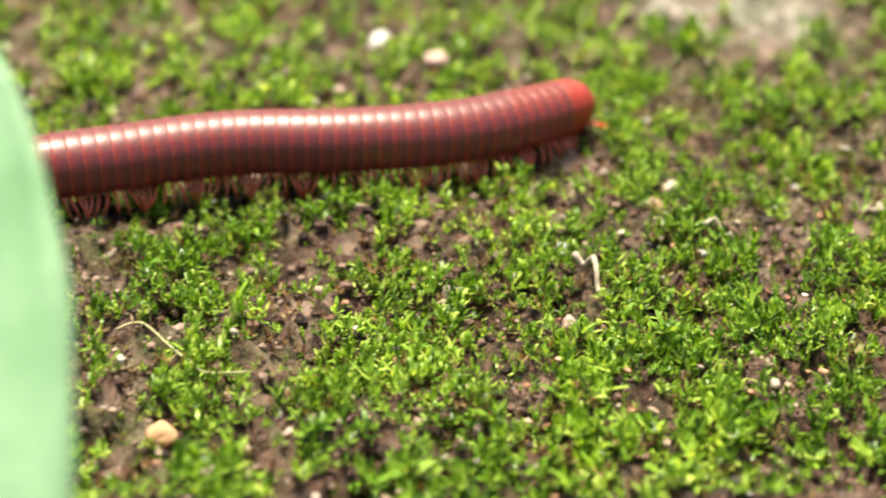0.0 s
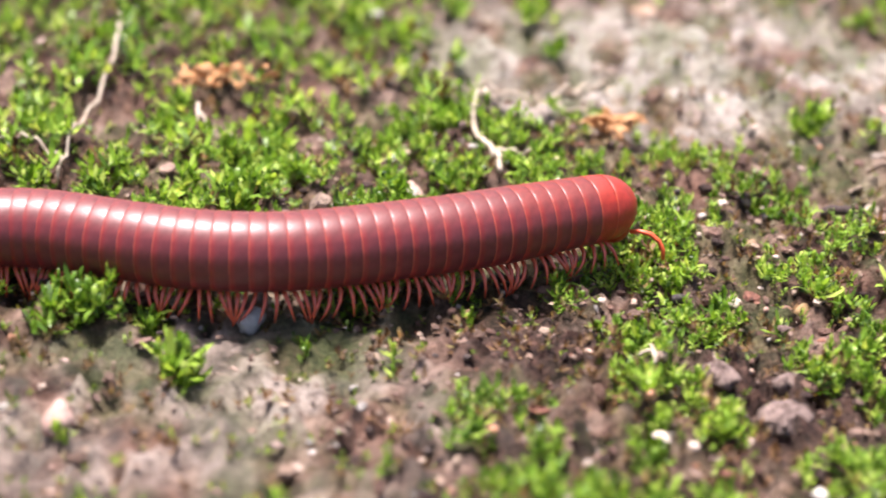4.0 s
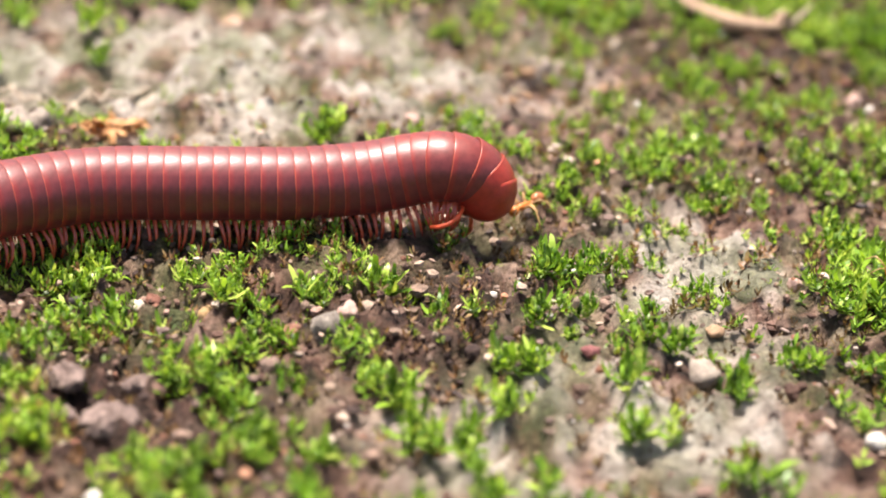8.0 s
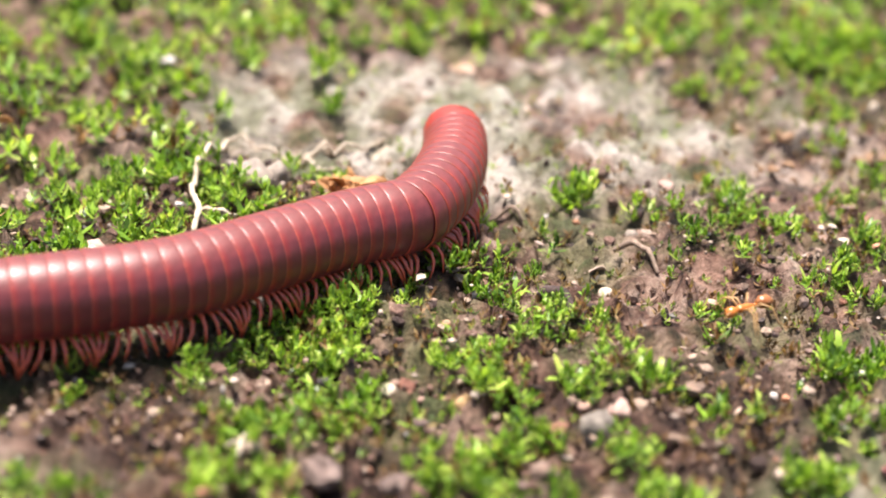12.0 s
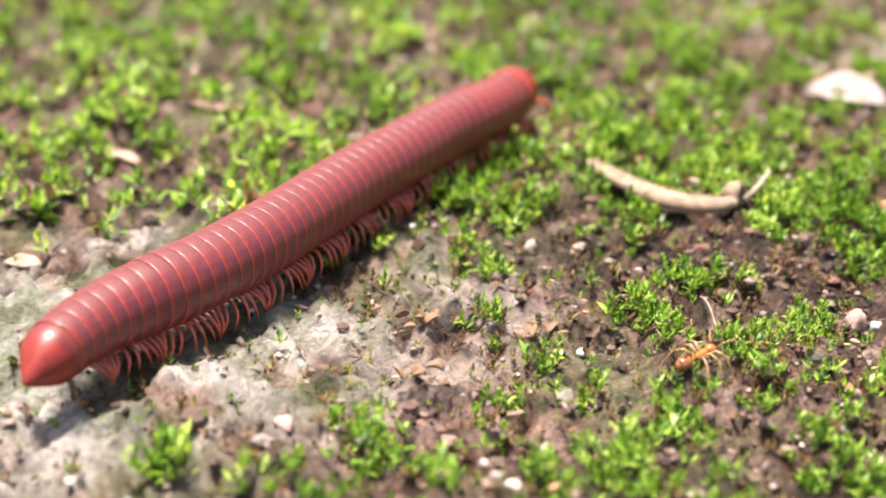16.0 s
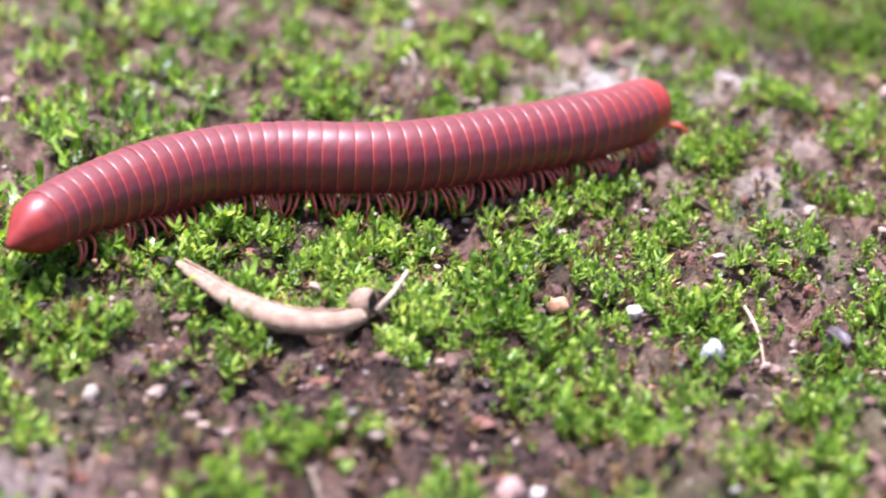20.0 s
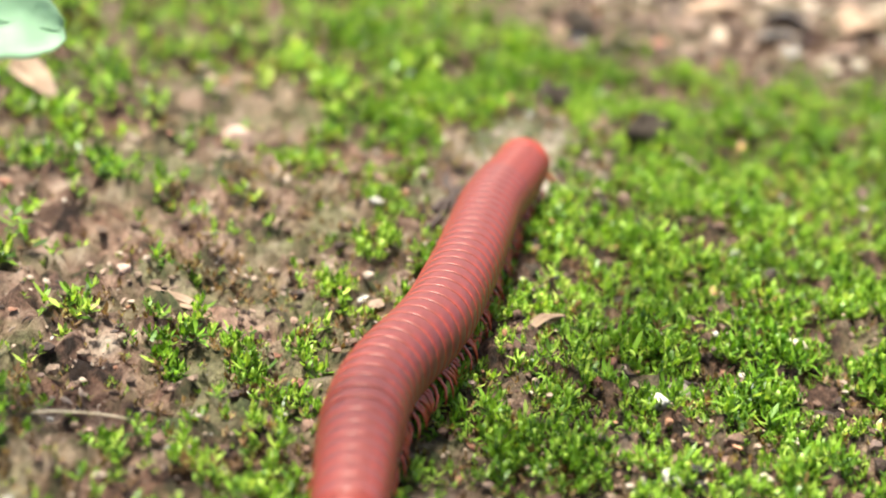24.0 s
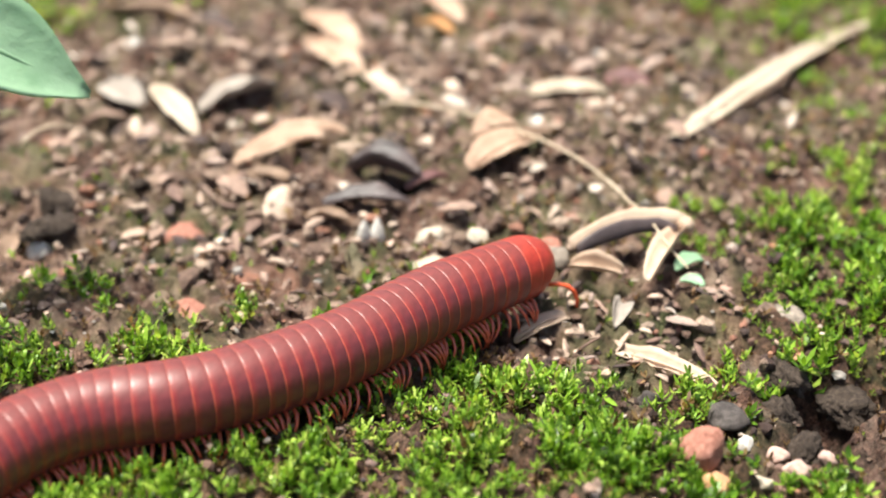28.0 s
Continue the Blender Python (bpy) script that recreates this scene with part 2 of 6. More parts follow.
BARE_END = [
    (273, 229, 15.3, -12.9, 18.6, 18.2, -0.32, 0),
    (303, 225, 12.4, -9.8, 13.2, 9.9, -0.5, 0),
    (279, 216, 10.1, -12.3, 15.4, 11.0, -0.24, 0),
    (330, 244, 7.2, -7.0, 10.4, 6.9, -0.5, 0),
    (311, 233, 7.4, -9.5, 16.9, 12.5, -0.25, 0),
    (287, 218, 5.6, -8.0, 6.0, 4.6, -0.22, 0),
    (336, 214, 4.2, -5.2, 6.2, 3.0, -0.7, 0),
    (424, 209, 22.1, -23.0, 33.0, 9.2, -1.2, 3),
    (427, 214, 17.8, -27.6, 31.2, 10.5, -1.2, 3),
    (427, 210, 17.2, -39.8, 28.8, 13.3, -1.4, 3),
    (406, 205, 7.6, -17.8, 7.8, 3.8, -1, 3),
    (394, 173, 4.2, -9.6, 7.9, 2.5, -1.2, 3),
    # blackens the soil to stand for the shade in the crevice
    (384, 154, 2.2, -5.1, 6.5, 1.2, -1.2, 2),
    (380, 218, 3.5, -8.1, 9.9, 6.8, -0.3, 0),
    (393, 229, 3.7, -8.5, 6.0, 4.2, -0.3, 0),
]
LUSH_START = [
    (18, 106, 17.0, 0.5, 2.5, 18.6, 0.5, 0),
    (-3, 106, 10.6, 0.3, -0.4, 16.2, 0.15, 0),
    (75, 165, 16.1, -5.5, 4.2, 9.7, 0.3, 0),
    (74, 198, 31.0, -10.1, 4.5, 13.1, 0.3, 0),
    (100, 166, 9.5, -3.2, 2.0, 7.5, 0.3, 0),
    (129, 158, 5.6, -1.9, 1.5, 4.0, 0.6, 0),
    (148, 154, 4.8, -1.5, 5.7, 10.6, 0.6, 0),
    (189, 178, 18.7, -15.4, 5.6, 6.5, 0.4, 0),
    (200, 162, 13.4, -10.1, 9.4, 9.2, 0.4, 0),
    (304, 185, 13.2, -11.6, 33.8, 16.0, 0.4, 0),
    (350, 229, 12.0, -14.2, 18.2, 9.6, 0.4, 0),
    (327, 187, 9.8, -13.4, 24.1, 7.5, 0.4, 0),
]
LUSH_END = [
    (354, 235, 9.6, -15.8, 17.6, 11.0, 0.3, 0),
    (370, 179, 7.4, -17.1, 7.0, 2.9, 0.5, 0),
    (409, 164, 4.7, -10.8, 23.4, 5.2, 0.5, 0),
    (348, 190, 10.2, -20.0, 12.4, 6.6, 0.5, 0),
    (359, 229, 16.9, -16.0, 15.8, 7.7, 0.4, 0),
    (389, 206, 3.0, -6.9, 3.6, 2.0, 0.5, 0),
    (395, 248, 4.1, -7.5, 6.3, 4.7, 0.5, 0),
]

PATCHES = np.array(BARE_START + BARE_MIDDLE + BARE_END + LUSH_START + LUSH_END)
HOLLOWS = [(98.2, 119.2, 1.7, 4.5), (388.5, 155.5, 2.6, 9.0), (384.5, 152.0, 2.8, 10.0), (394.0, 151.0, 2.6, 8.0), (196.0, 152.0, 8.0, 1.5)]


class Waves:
    """Smooth seeded relief, for whole arrays of places at once."""

    def __init__(self, seed, size, octaves=4, n=14):
        rng = np.random.default_rng(seed)
        self.k, self.p, self.a = [], [], []
        for o in range(octaves):
            ang = rng.uniform(0, 2 * np.pi, n)
            k = 2 * np.pi / size * 1.9**o * rng.uniform(0.6, 1.5, n)
            self.k.append(np.stack([k * np.cos(ang), k * np.sin(ang)], -1))
            self.p.append(rng.uniform(0, 2 * np.pi, n))
            self.a.append(np.full(n, 0.62**o * np.sqrt(2.0 / n)))
        self.k, self.p, self.a = map(np.concatenate, (self.k, self.p, self.a))

    def __call__(self, x, y):
        out = np.zeros(np.shape(x))
        for (kx, ky), p, a in zip(self.k, self.p, self.a):
            out += a * np.sin(kx * x + ky * y + p)
        return out


RELIEF, GRIT, CLUMPS, CRUMB = Waves(3, 34.0, 3), Waves(4, 5.0, 3), Waves(5, 13.0, 4), Waves(6, 2.6, 1)


def zones(x, y):
    """How much moss, sand, loam with painted shade, and litter at places (arrays)."""
    moss = np.full(np.shape(x), 0.55)
    kinds = [np.zeros(np.shape(x)) for _ in range(4)]
    for cx, cy, ax, ay, bx, by, amount, kind in PATCHES:
        det = ax * by - ay * bx
        u = ((x - cx) * by - (y - cy) * bx) / det
        v = ((y - cy) * ax - (x - cx) * ay) / det
        w = 1 / (1 + np.exp(np.minimum(7.0 * (np.sqrt(u * u + v * v) - 1.0), 50)))
        moss += amount * w
        if kind:
            kinds[int(kind)] = np.maximum(kinds[int(kind)], w * (0.5 if kind == 1.5 else 1.0))
    return moss, kinds[1], kinds[2], kinds[3]


def ground_z(x, y):
    z = 0.45 * RELIEF(x, y) + 0.40 * GRIT(x, y) + 0.22 * CRUMB(x, y) - 0.6
    for hx, hy, r, deep in HOLLOWS:
        z = z - deep * np.exp(-((x - hx) ** 2 + (y - hy) ** 2) / r**2)
    return z


def ground_at(x, y):
    return float(ground_z(np.array([float(x)]), np.array([float(y)]))[0])


def moss_at(x, y):
    return float(np.clip(zones(np.array([float(x)]), np.array([float(y)]))[0][0], 0, 1))


def mesh_arrays(name, verts, quads, tris, material, smooth=True):
    """A mesh from arrays of places in millimetres and of corner numbers."""
    me = bpy.data.meshes.new(name)
    loops = np.concatenate([quads.ravel(), tris.ravel()]).astype(np.int32)
    sizes = np.concatenate([np.full(len(quads), 4), np.full(len(tris), 3)]).astype(np.int32)
    starts = np.concatenate([[0], np.cumsum(sizes)[:-1]]).astype(np.int32)
    me.vertices.add(len(verts))
    me.vertices.foreach_set("co", (verts * MM).astype(np.float32).ravel())
    me.loops.add(len(loops))
    me.loops.foreach_set("vertex_index", loops)
    me.polygons.add(len(sizes))
    me.polygons.foreach_set("loop_start", starts)
    me.polygons.foreach_set("use_smooth", np.full(len(sizes), smooth))
    me.update(calc_edges=True)
    me.validate()
    me.materials.append(material)
    return me


X0, X1, Y0, Y1, CELL = -84.0, 520.0, 60.0, 330.0, 0.95


def build_ground():
    xs, ys = np.arange(X0, X1 + 0.1, CELL), np.arange(Y0, Y1 + 0.1, CELL)
    gx, gy = np.meshgrid(xs, ys, indexing="ij")
    nx, ny = gx.shape
    rim = np.minimum.reduce([gx - X0, X1 - gx, gy - Y0, Y1 - gy])
    z = ground_z(gx, gy) * np.clip(rim / 6.0, 0, 1) - 0.6 * (1 - np.clip(rim / 6.0, 0, 1))
    moss, sand, loam_shade, litter = zones(gx, gy)
    z += litter * 0.5 * GRIT(gx * 1.7, gy * 1.7) + np.clip(moss, 0, 1) * 0.25
    z += np.clip(1 - sand - litter, 0, 1) * np.clip(rim / 6.0, 0, 1) * (0.28 * CRUMB(gx + 50, gy - 20) - 0.12)
    inner = np.stack([gx, gy, z], -1).reshape(-1, 3)
    idx = np.arange(nx * ny).reshape(nx, ny)
    quads = np.stack([idx[:-1, :-1], idx[1:, :-1], idx[1:, 1:], idx[:-1, 1:]], -1).reshape(-1, 4)
    far = 40000.0
    corners = np.array([[-far, -far, -0.6], [far, -far, -0.6], [far, far, -0.6], [-far, far, -0.6]])
    n = len(inner)
    verts = np.concatenate([inner, corners])
    edge = [idx[0, 0], idx[-1, 0], idx[-1, -1], idx[0, -1]]
    me_quads = np.concatenate([quads, [[n, n + 1, edge[1], edge[0]], [n + 1, n + 2, edge[2], edge[1]], [n + 2, n + 3, edge[3], edge[2]], [n + 3, n, edge[0], edge[3]]]])
    me = mesh_arrays("ground", verts, me_quads, np.zeros((0, 3), int), GROUND)
    ragged = np.clip(0.75 + 0.55 * CLUMPS(gx * 0.8, gy * 0.8) + 0.25 * GRIT(gx, gy), 0.0, 1.0)
    # the last two carry painted shade: moss gaps, then crevices and litter gaps
    for name, field, base in (("sand", np.clip(sand * ragged, 0, 1), 0.2), ("moss_shade", np.clip(moss * 1.0 - 0.08 + 0.22 * CLUMPS(gx, gy), 0, 0.85), 0.3), ("loam_shade", np.clip(np.maximum(loam_shade * 0.85, litter * 0.22), 0, 1), 0.1)):
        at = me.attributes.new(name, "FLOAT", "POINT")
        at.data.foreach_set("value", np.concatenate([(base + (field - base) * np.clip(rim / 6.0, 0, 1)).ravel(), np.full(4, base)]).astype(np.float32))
    ob = new("ground", me)
    tagged(ob, "damp sandy soil and worn grey concrete with algae stains", "ground", kind="structure")
    return ob


build_ground()


# ---------------- moss ----------------
def moss_mesh(name, px, py, pz, tall, rng, leaves=12, material=None, fine=True):
    """Many upright shoots, each with a spiral of narrow pointed leaflets that arch over."""
    n = len(px)
    k = np.arange(leaves)
    turn = rng.uniform(0, 2 * np.pi, n)[:, None] + k * 2.4 + rng.normal(0, 0.3, (n, leaves))
    up = (k / (leaves - 1.0))[None, :] * np.ones((n, 1))
    lean = rng.normal(0, 0.24, (n, 2))
    h = tall[:, None]
    base = np.stack([px[:, None] + lean[:, :1] * h * up, py[:, None] + lean[:, 1:] * h * up, pz[:, None] + h * (0.02 + 0.58 * up)], -1)
    length = h * rng.uniform(0.5, 0.98, (n, leaves)) * (1.0 - 0.15 * up)
    rise = np.radians(12 + 42 * up + rng.normal(0, 13, (n, leaves)))
    bend = rng.normal(-0.62, 0.5, (n, leaves))
    dx, dy = np.cos(turn), np.sin(turn)
    wide = length * rng.uniform(0.084, 0.136, (n, leaves)) * (1.0 if fine else 1.45)
    side = np.stack([-dy, dx, 0 * dx], -1)
    spots = [base]
    cuts = (0.4, 0.35, 0.25) if fine else (0.55, 0.45)
    ang = rise
    for c in cuts:
        step = np.stack([dx * np.cos(ang), dy * np.cos(ang), np.sin(ang)], -1) * (length * c)[..., None]
        spots.append(spots[-1] + step)
        ang = ang - bend
    Wd = wide[..., None]
    fold = np.stack([0 * dx, 0 * dx, 0.4 * wide], -1)
    if fine:
        rows = [base - side * Wd * 0.6, base + side * Wd * 0.6, spots[1] - side * Wd + fold, spots[1] + side * Wd + fold, spots[2] - side * Wd * 0.75 + fold, spots[2] + side * Wd * 0.75 + fold, spots[3]]
        q, t = np.array([[0, 1, 3, 2], [2, 3, 5, 4]]), np.array([[4, 5, 6]])
    else:
        rows = [base - side * Wd * 0.6, base + side * Wd * 0.6, spots[1] - side * Wd + fold, spots[1] + side * Wd + fold, spots[2]]
        q, t = np.array([[0, 1, 3, 2]]), np.array([[2, 3, 4]])
    v = np.stack(rows, -2).reshape(-1, 3)
    c = np.arange(n * leaves)[:, None, None] * len(rows)
    return mesh_arrays(name, v, (c + q[None]).reshape(-1, 4), (c + t[None]).reshape(-1, 3), material or MOSS)


# ---------------- the millipede ----------------
def catmull(points, n=12):
    p = np.array(points, float)
    out = []
    for i in range(len(p) - 1):
        a, b, c, d = p[max(i - 1, 0)], p[i], p[i + 1], p[min(i + 2, len(p) - 1)]
        for k in range(n):
            s = k / n
            out.append(0.5 * (2 * b + (c - a) * s + (2 * a - 5 * b + 4 * c - d) * s * s + (3 * b - a - 3 * c + d) * s**3))
    out.append(p[-1])
    out = np.array(out)
    return out, np.concatenate([[0], np.cumsum(np.linalg.norm(np.diff(out, axis=0), axis=1))])


# the way over the ground, and how far along it the head has come
TRAIL_START = [(-90, 123), (-62, 125), (-45, 127), (-33, 130), (-19, 135.5), (-9, 136.5), (2, 139), (12, 144.5), (21, 149), (29, 151), (41, 151.5), (53, 151.5), (60, 147), (65, 143.5), (71, 141), (79, 140), (88, 139.5), (96, 141)]
TRAIL_FIRST_TRY = [(104, 141.5), (112, 139), (119, 136.5), (126, 134)]
TRAIL_ON = [(103, 144.5), (110, 150), (117, 157), (124, 165), (131, 169.5), (139, 171.8), (148, 175), (158, 179), (169, 184), (180, 188), (191, 188.5), (198, 186), (204, 181.3), (211, 178.7), (219, 177.5), (229, 176.5), (238, 179), (248, 184), (258, 188.5), (270, 193), (281, 195), (291, 198.5), (303, 202), (319, 204.2), (335, 206), (350, 206.5), (358.5, 203.5), (364, 196.5), (372, 190.5), (381, 186), (392, 180.5), (404, 175)]
WAY, WAY_S = catmull(TRAIL_START + TRAIL_ON)
TRY, TRY_S = catmull(TRAIL_START + TRAIL_FIRST_TRY)
HEAD_S = [(0, 110.5), (1, 135), (2, 157), (3, 179), (4, 198), (4.5, 205), (13.5, 244), (14, 252), (15, 271), (16, 300.5), (17, 312), (18, 320.5), (19, 337.5), (20, 350), (20.5, 360), (22.5, 394.5), (23, 406), (24, 443), (25, 478.8), (26, 492.1), (26.4, 497), (26.8, 506), (27, 509.5), (28, 522.7)]
# the fore part while it searches about: seconds, places from the head back
SEARCH = [
    (6.5, [(135.9, 127.0, 2.2), (134.7, 127.9, 3.5), (132.1, 129.0, 4.5), (124.2, 133.2, 4.5), (120.2, 135.4, 4.5)]),
    (7, [(133.2, 127.4, 1.2), (134.3, 128.5, 2.5), (133.0, 129.8, 4.0), (130.6, 131.1, 4.5), (123.6, 134.1, 4.5), (119.6, 136.0, 4.5)]),
    (8, [(131.7, 129.7, 1.5), (133.2, 130.8, 3.2), (132.5, 131.8, 5.4), (130.4, 132.3, 6.2), (128.6, 133.7, 5.8), (124.4, 135.3, 4.8), (118.8, 136.6, 4.5)]),
    (9, [(130.4, 132.0, 2.4), (131.9, 132.9, 4.6), (130.7, 133.9, 7.2), (128.6, 134.8, 7.2), (125.3, 135.6, 6.2), (120.6, 136.2, 4.7), (118.1, 137.2, 4.5)]),
    (10, [(126.2, 148.2, 2.2), (126.8, 146.9, 3.9), (126.6, 145.0, 5.4), (125.6, 142.8, 6.2), (123.8, 140.8, 5.6), (120.7, 139.0, 4.7), (117.6, 138.0, 4.5)]),
    (11, [(114.7, 153.9, 4.4), (116.5, 155.6, 5.2), (118.5, 154.7, 5.4), (118.6, 149.3, 5.0), (115.9, 144.4, 4.6), (111.6, 141.3, 4.5)]),
    (11.5, [(113.3, 158.3, 4.4), (114.9, 159.1, 5.2), (116.4, 157.4, 5.2), (115.6, 152.1, 4.8), (112.9, 146.9, 4.6), (108.9, 143.0, 4.5)]),
]
LENGTH, FORE, AXIS_Z = 66.0, 20.0, 4.5
# small turns of the head aside from the way: seconds, sideways reach at the head tip (to the left of the way)
ASIDE = [(0, 1.5), (1, -3), (2, -1.2), (3, -2.5), (4, -3), (4.5, 1.5), (13.5, -1), (14, -3), (15, -4), (16, 8), (17, 12.5), (18, -9), (19, 0.3), (20, -1), (20.5, -4), (22.5, -1.5), (23, -6), (24, 1.9), (25, 5.5), (26, -4.6), (26.4, -7), (26.8, 4), (27, 4.1), (28, 0.2)]
# the rings slide in and out of one another as it pushes on: seconds, stretch of the body
STRETCH = [(0, 1.0), (14, 1.0), (15, 0.97), (16, 1.07), (17, 1.07), (18, 1.12), (19, 1.06), (20, 0.985), (22.5, 1.0), (23.5, 1.08), (24.4, 1.2), (25, 1.26), (26, 1.12), (27, 1.0), (28, 1.0)]
# a bend in the fore body, aside from the way
WIGGLE = [(0, 0), (15, 0), (16, 1.5), (17, 2.8), (18, -0.8), (19, -2), (20, -0.8), (20.5, 0), (23, 1.5), (24, 0.7), (25, 0.2), (26, 1), (26.4, -3.4), (26.8, -1), (27, -1.6), (28, 0.7)]
TRAIL_SWAY = [(0, 0), (16, 0), (17, -0.9), (18, 0), (21, 0), (22.5, 1.5), (23, 3.5), (24, 1.4), (25, 0.7), (26, -0.3), (26.4, -1.8), (26.8, -1.3), (27, -0.1), (28, -0.7)]
SWAY = [(0, 0), (15, 0), (16, 2.2), (17, 0.6), (18, 0), (20.5, 0), (22.5, 0), (23, 0), (24, -0.7), (25, -0.6), (26, -1.1), (26.4, -2.3), (26.8, 2.2), (27, 1.6), (28, -0.1)]
STATIONS = np.linspace(0, LENGTH, 111)


def on_way(way, way_s, s):
    return np.stack([np.interp(s, way_s, way[:, 0]), np.interp(s, way_s, way[:, 1])], -1)


def pchip(t, rows):
    """Smooth value between rows that never overshoots."""
    ts, vs = np.array(rows, float).T
    i = int(np.clip(np.searchsorted(ts, t) - 1, 0, len(ts) - 2))
    d = np.diff(vs) / np.diff(ts)
    def slope(j):
        if j == 0:
            return d[0]
        if j == len(ts) - 1:
            return d[-1]
        return 0.0 if d[j - 1] * d[j] <= 0 else 2 * d[j - 1] * d[j] / (d[j - 1] + d[j])
    h = ts[i + 1] - ts[i]
    s = (t - ts[i]) / h
    return vs[i] * (1 + 2 * s) * (1 - s) ** 2 + h * slope(i) * s * (1 - s) ** 2 + vs[i + 1] * s * s * (3 - 2 * s) + h * slope(i + 1) * s * s * (s - 1)


def crawl(t):
    """The body's middle line while it follows the way."""
    s = pchip(t, HEAD_S) - STATIONS * pchip(t, STRETCH)
    p = on_way(WAY, WAY_S, s)
    d = on_way(WAY, WAY_S, s + 0.5) - on_way(WAY, WAY_S, s - 0.5)
    d /= np.linalg.norm(d, axis=1)[:, None] + 1e-9
    aside = pchip(t, ASIDE) * np.clip(1 - STATIONS / 13.0, 0, 1) ** 2
    aside = aside + pchip(t, WIGGLE) * np.exp(-(((STATIONS - 12.5) / 6.0) ** 2))
    aside = aside + pchip(t, TRAIL_SWAY) * np.exp(-(((STATIONS - 46) / 15.0) ** 2))
    aside = aside + pchip(t, SWAY) * np.exp(-(((STATIONS - 26) / 15.0) ** 2))
    p = p + np.stack([-d[:, 1], d[:, 0]], -1) * aside[:, None]
    for _ in range(14):
        p[1:-1] = 0.25 * p[:-2] + 0.5 * p[1:-1] + 0.25 * p[2:]
    z = AXIS_Z - 0.7 * np.clip(1 - STATIONS / 4.0, 0, 1) ** 2 - 1.0 * np.clip((STATIONS - LENGTH + 6) / 6, 0, 1) ** 2
    return np.concatenate([p, z[:, None]], 1)


def searching(fore):
    """The middle line with a given fore part and the rest lying on the first trail."""
    f, fs = catmull(fore, 8)
    front = fs / fs[-1] * FORE
    spot = np.array(fore[-1])
    j = np.argmin(np.hypot(TRY[:, 0] - spot[0], TRY[:, 1] - spot[1]))
    rest = on_way(TRY, TRY_S, TRY_S[j] - (STATIONS - FORE))
    rest += (spot[:2] - TRY[j]) * np.exp(-np.clip(STATIONS - FORE, 0, None) / 9.0)[:, None]
    out = np.stack([np.interp(STATIONS, front, f[:, k]) for k in range(3)], -1)
    behind = STATIONS > FORE
    out[behind, :2] = rest[behind]
    out[behind, 2] = AXIS_Z
    return out


POSES = [(4.0, crawl(4.0)), (4.5, crawl(4.5))] + [(t, searching(fore)) for t, fore in SEARCH] + [(13.5, crawl(13.5)), (14.0, crawl(14.0))]


def spine(t):
    """The body's middle line at a time: places from head to tail."""
    if t <= 4.5 or t >= 13.5:
        p = crawl(t)
    else:
        i = max(j for j, (u, _) in enumerate(POSES[1:-2], 1) if u <= t)
        (ta, a), (tb, b), (tc, c), (td, d) = POSES[i - 1 : i + 3]
        s, h = (t - tb) / (tc - tb), tc - tb
        m1, m2 = (c - a) / (tc - ta) * h, (d - b) / (td - tb) * h
        p = b * (1 + 2 * s) * (1 - s) ** 2 + m1 * s * (1 - s) ** 2 + c * s * s * (3 - 2 * s) + m2 * s * s * (s - 1)
    q = p.copy()
    for _ in range(3):
        q[1:-1] = 0.25 * q[:-2] + 0.5 * q[1:-1] + 0.25 * q[2:]
    return q


def frames_along(p):
    """Turns along the middle line, carried forward from the tail without twisting."""
    d = np.gradient(p, axis=0) * -1
    d /= np.linalg.norm(d, axis=1)[:, None] + 1e-9
    turns = [None] * len(p)
    up = Vector((0, 0, 1))
    for i in range(len(p) - 1, -1, -1):
        x = Vector(d[i])
        up = (up - x * up.dot(x)).normalized()
        if i > len(p) // 2:
            up = (Vector((0, 0, 1)) - x * x.z).normalized()
        y = up.cross(x)
        turns[i] = Matrix((x, y, up)).transposed()
    return turns


def link_mesh(name, me, parent=None, label=""):
    ob = new(name, me)
    if parent is not None:
        ob.parent = parent
    if label:
        ob["label"] = label
    return ob


def bm_mesh(name, bm, material, smooth=True):
    me = bpy.data.meshes.new(name)
    bmesh.ops.recalc_face_normals(bm, faces=bm.faces)
    for v in bm.verts:
        v.co *= MM
    bm.to_mesh(me)
    bm.free()
    for p in me.polygons:
        p.use_smooth = smooth
    me.materials.append(material)
    return me


def part(name, bm, material, parent, label=""):
    return link_mesh(name, bm_mesh(name, bm, material), parent, label)


def revolve(profile, seg=40, flat=0.0):
    """A ring or cap turned round the x axis from (x, radius); flat presses the underside in."""
    bm = bmesh.new()
    rows = []
    for x, r in profile:
        if r < 1e-4:
            rows.append([bm.verts.new((x, 0, 0))])
            continue
        row = []
        for k in range(seg):
            a = 2 * math.pi * k / seg
            y, z = r * math.cos(a), r * math.sin(a)
            if z < -0.8 * r:
                z = -0.8 * r + (z + 0.8 * r) * (1 - flat)
            row.append(bm.verts.new((x, y, z)))
        rows.append(row)
    for a, b in zip(rows, rows[1:]):
        for k in range(seg):
            a0, a1 = a[k % len(a)], a[(k + 1) % len(a)]
            b0, b1 = b[k % len(b)], b[(k + 1) % len(b)]
            if len(a) == 1:
                bm.faces.new((a0, b0, b1))
            elif len(b) == 1:
                bm.faces.new((a0, b0, a1))
            else:
                bm.faces.new((a0, b0, b1, a1))
    return bm


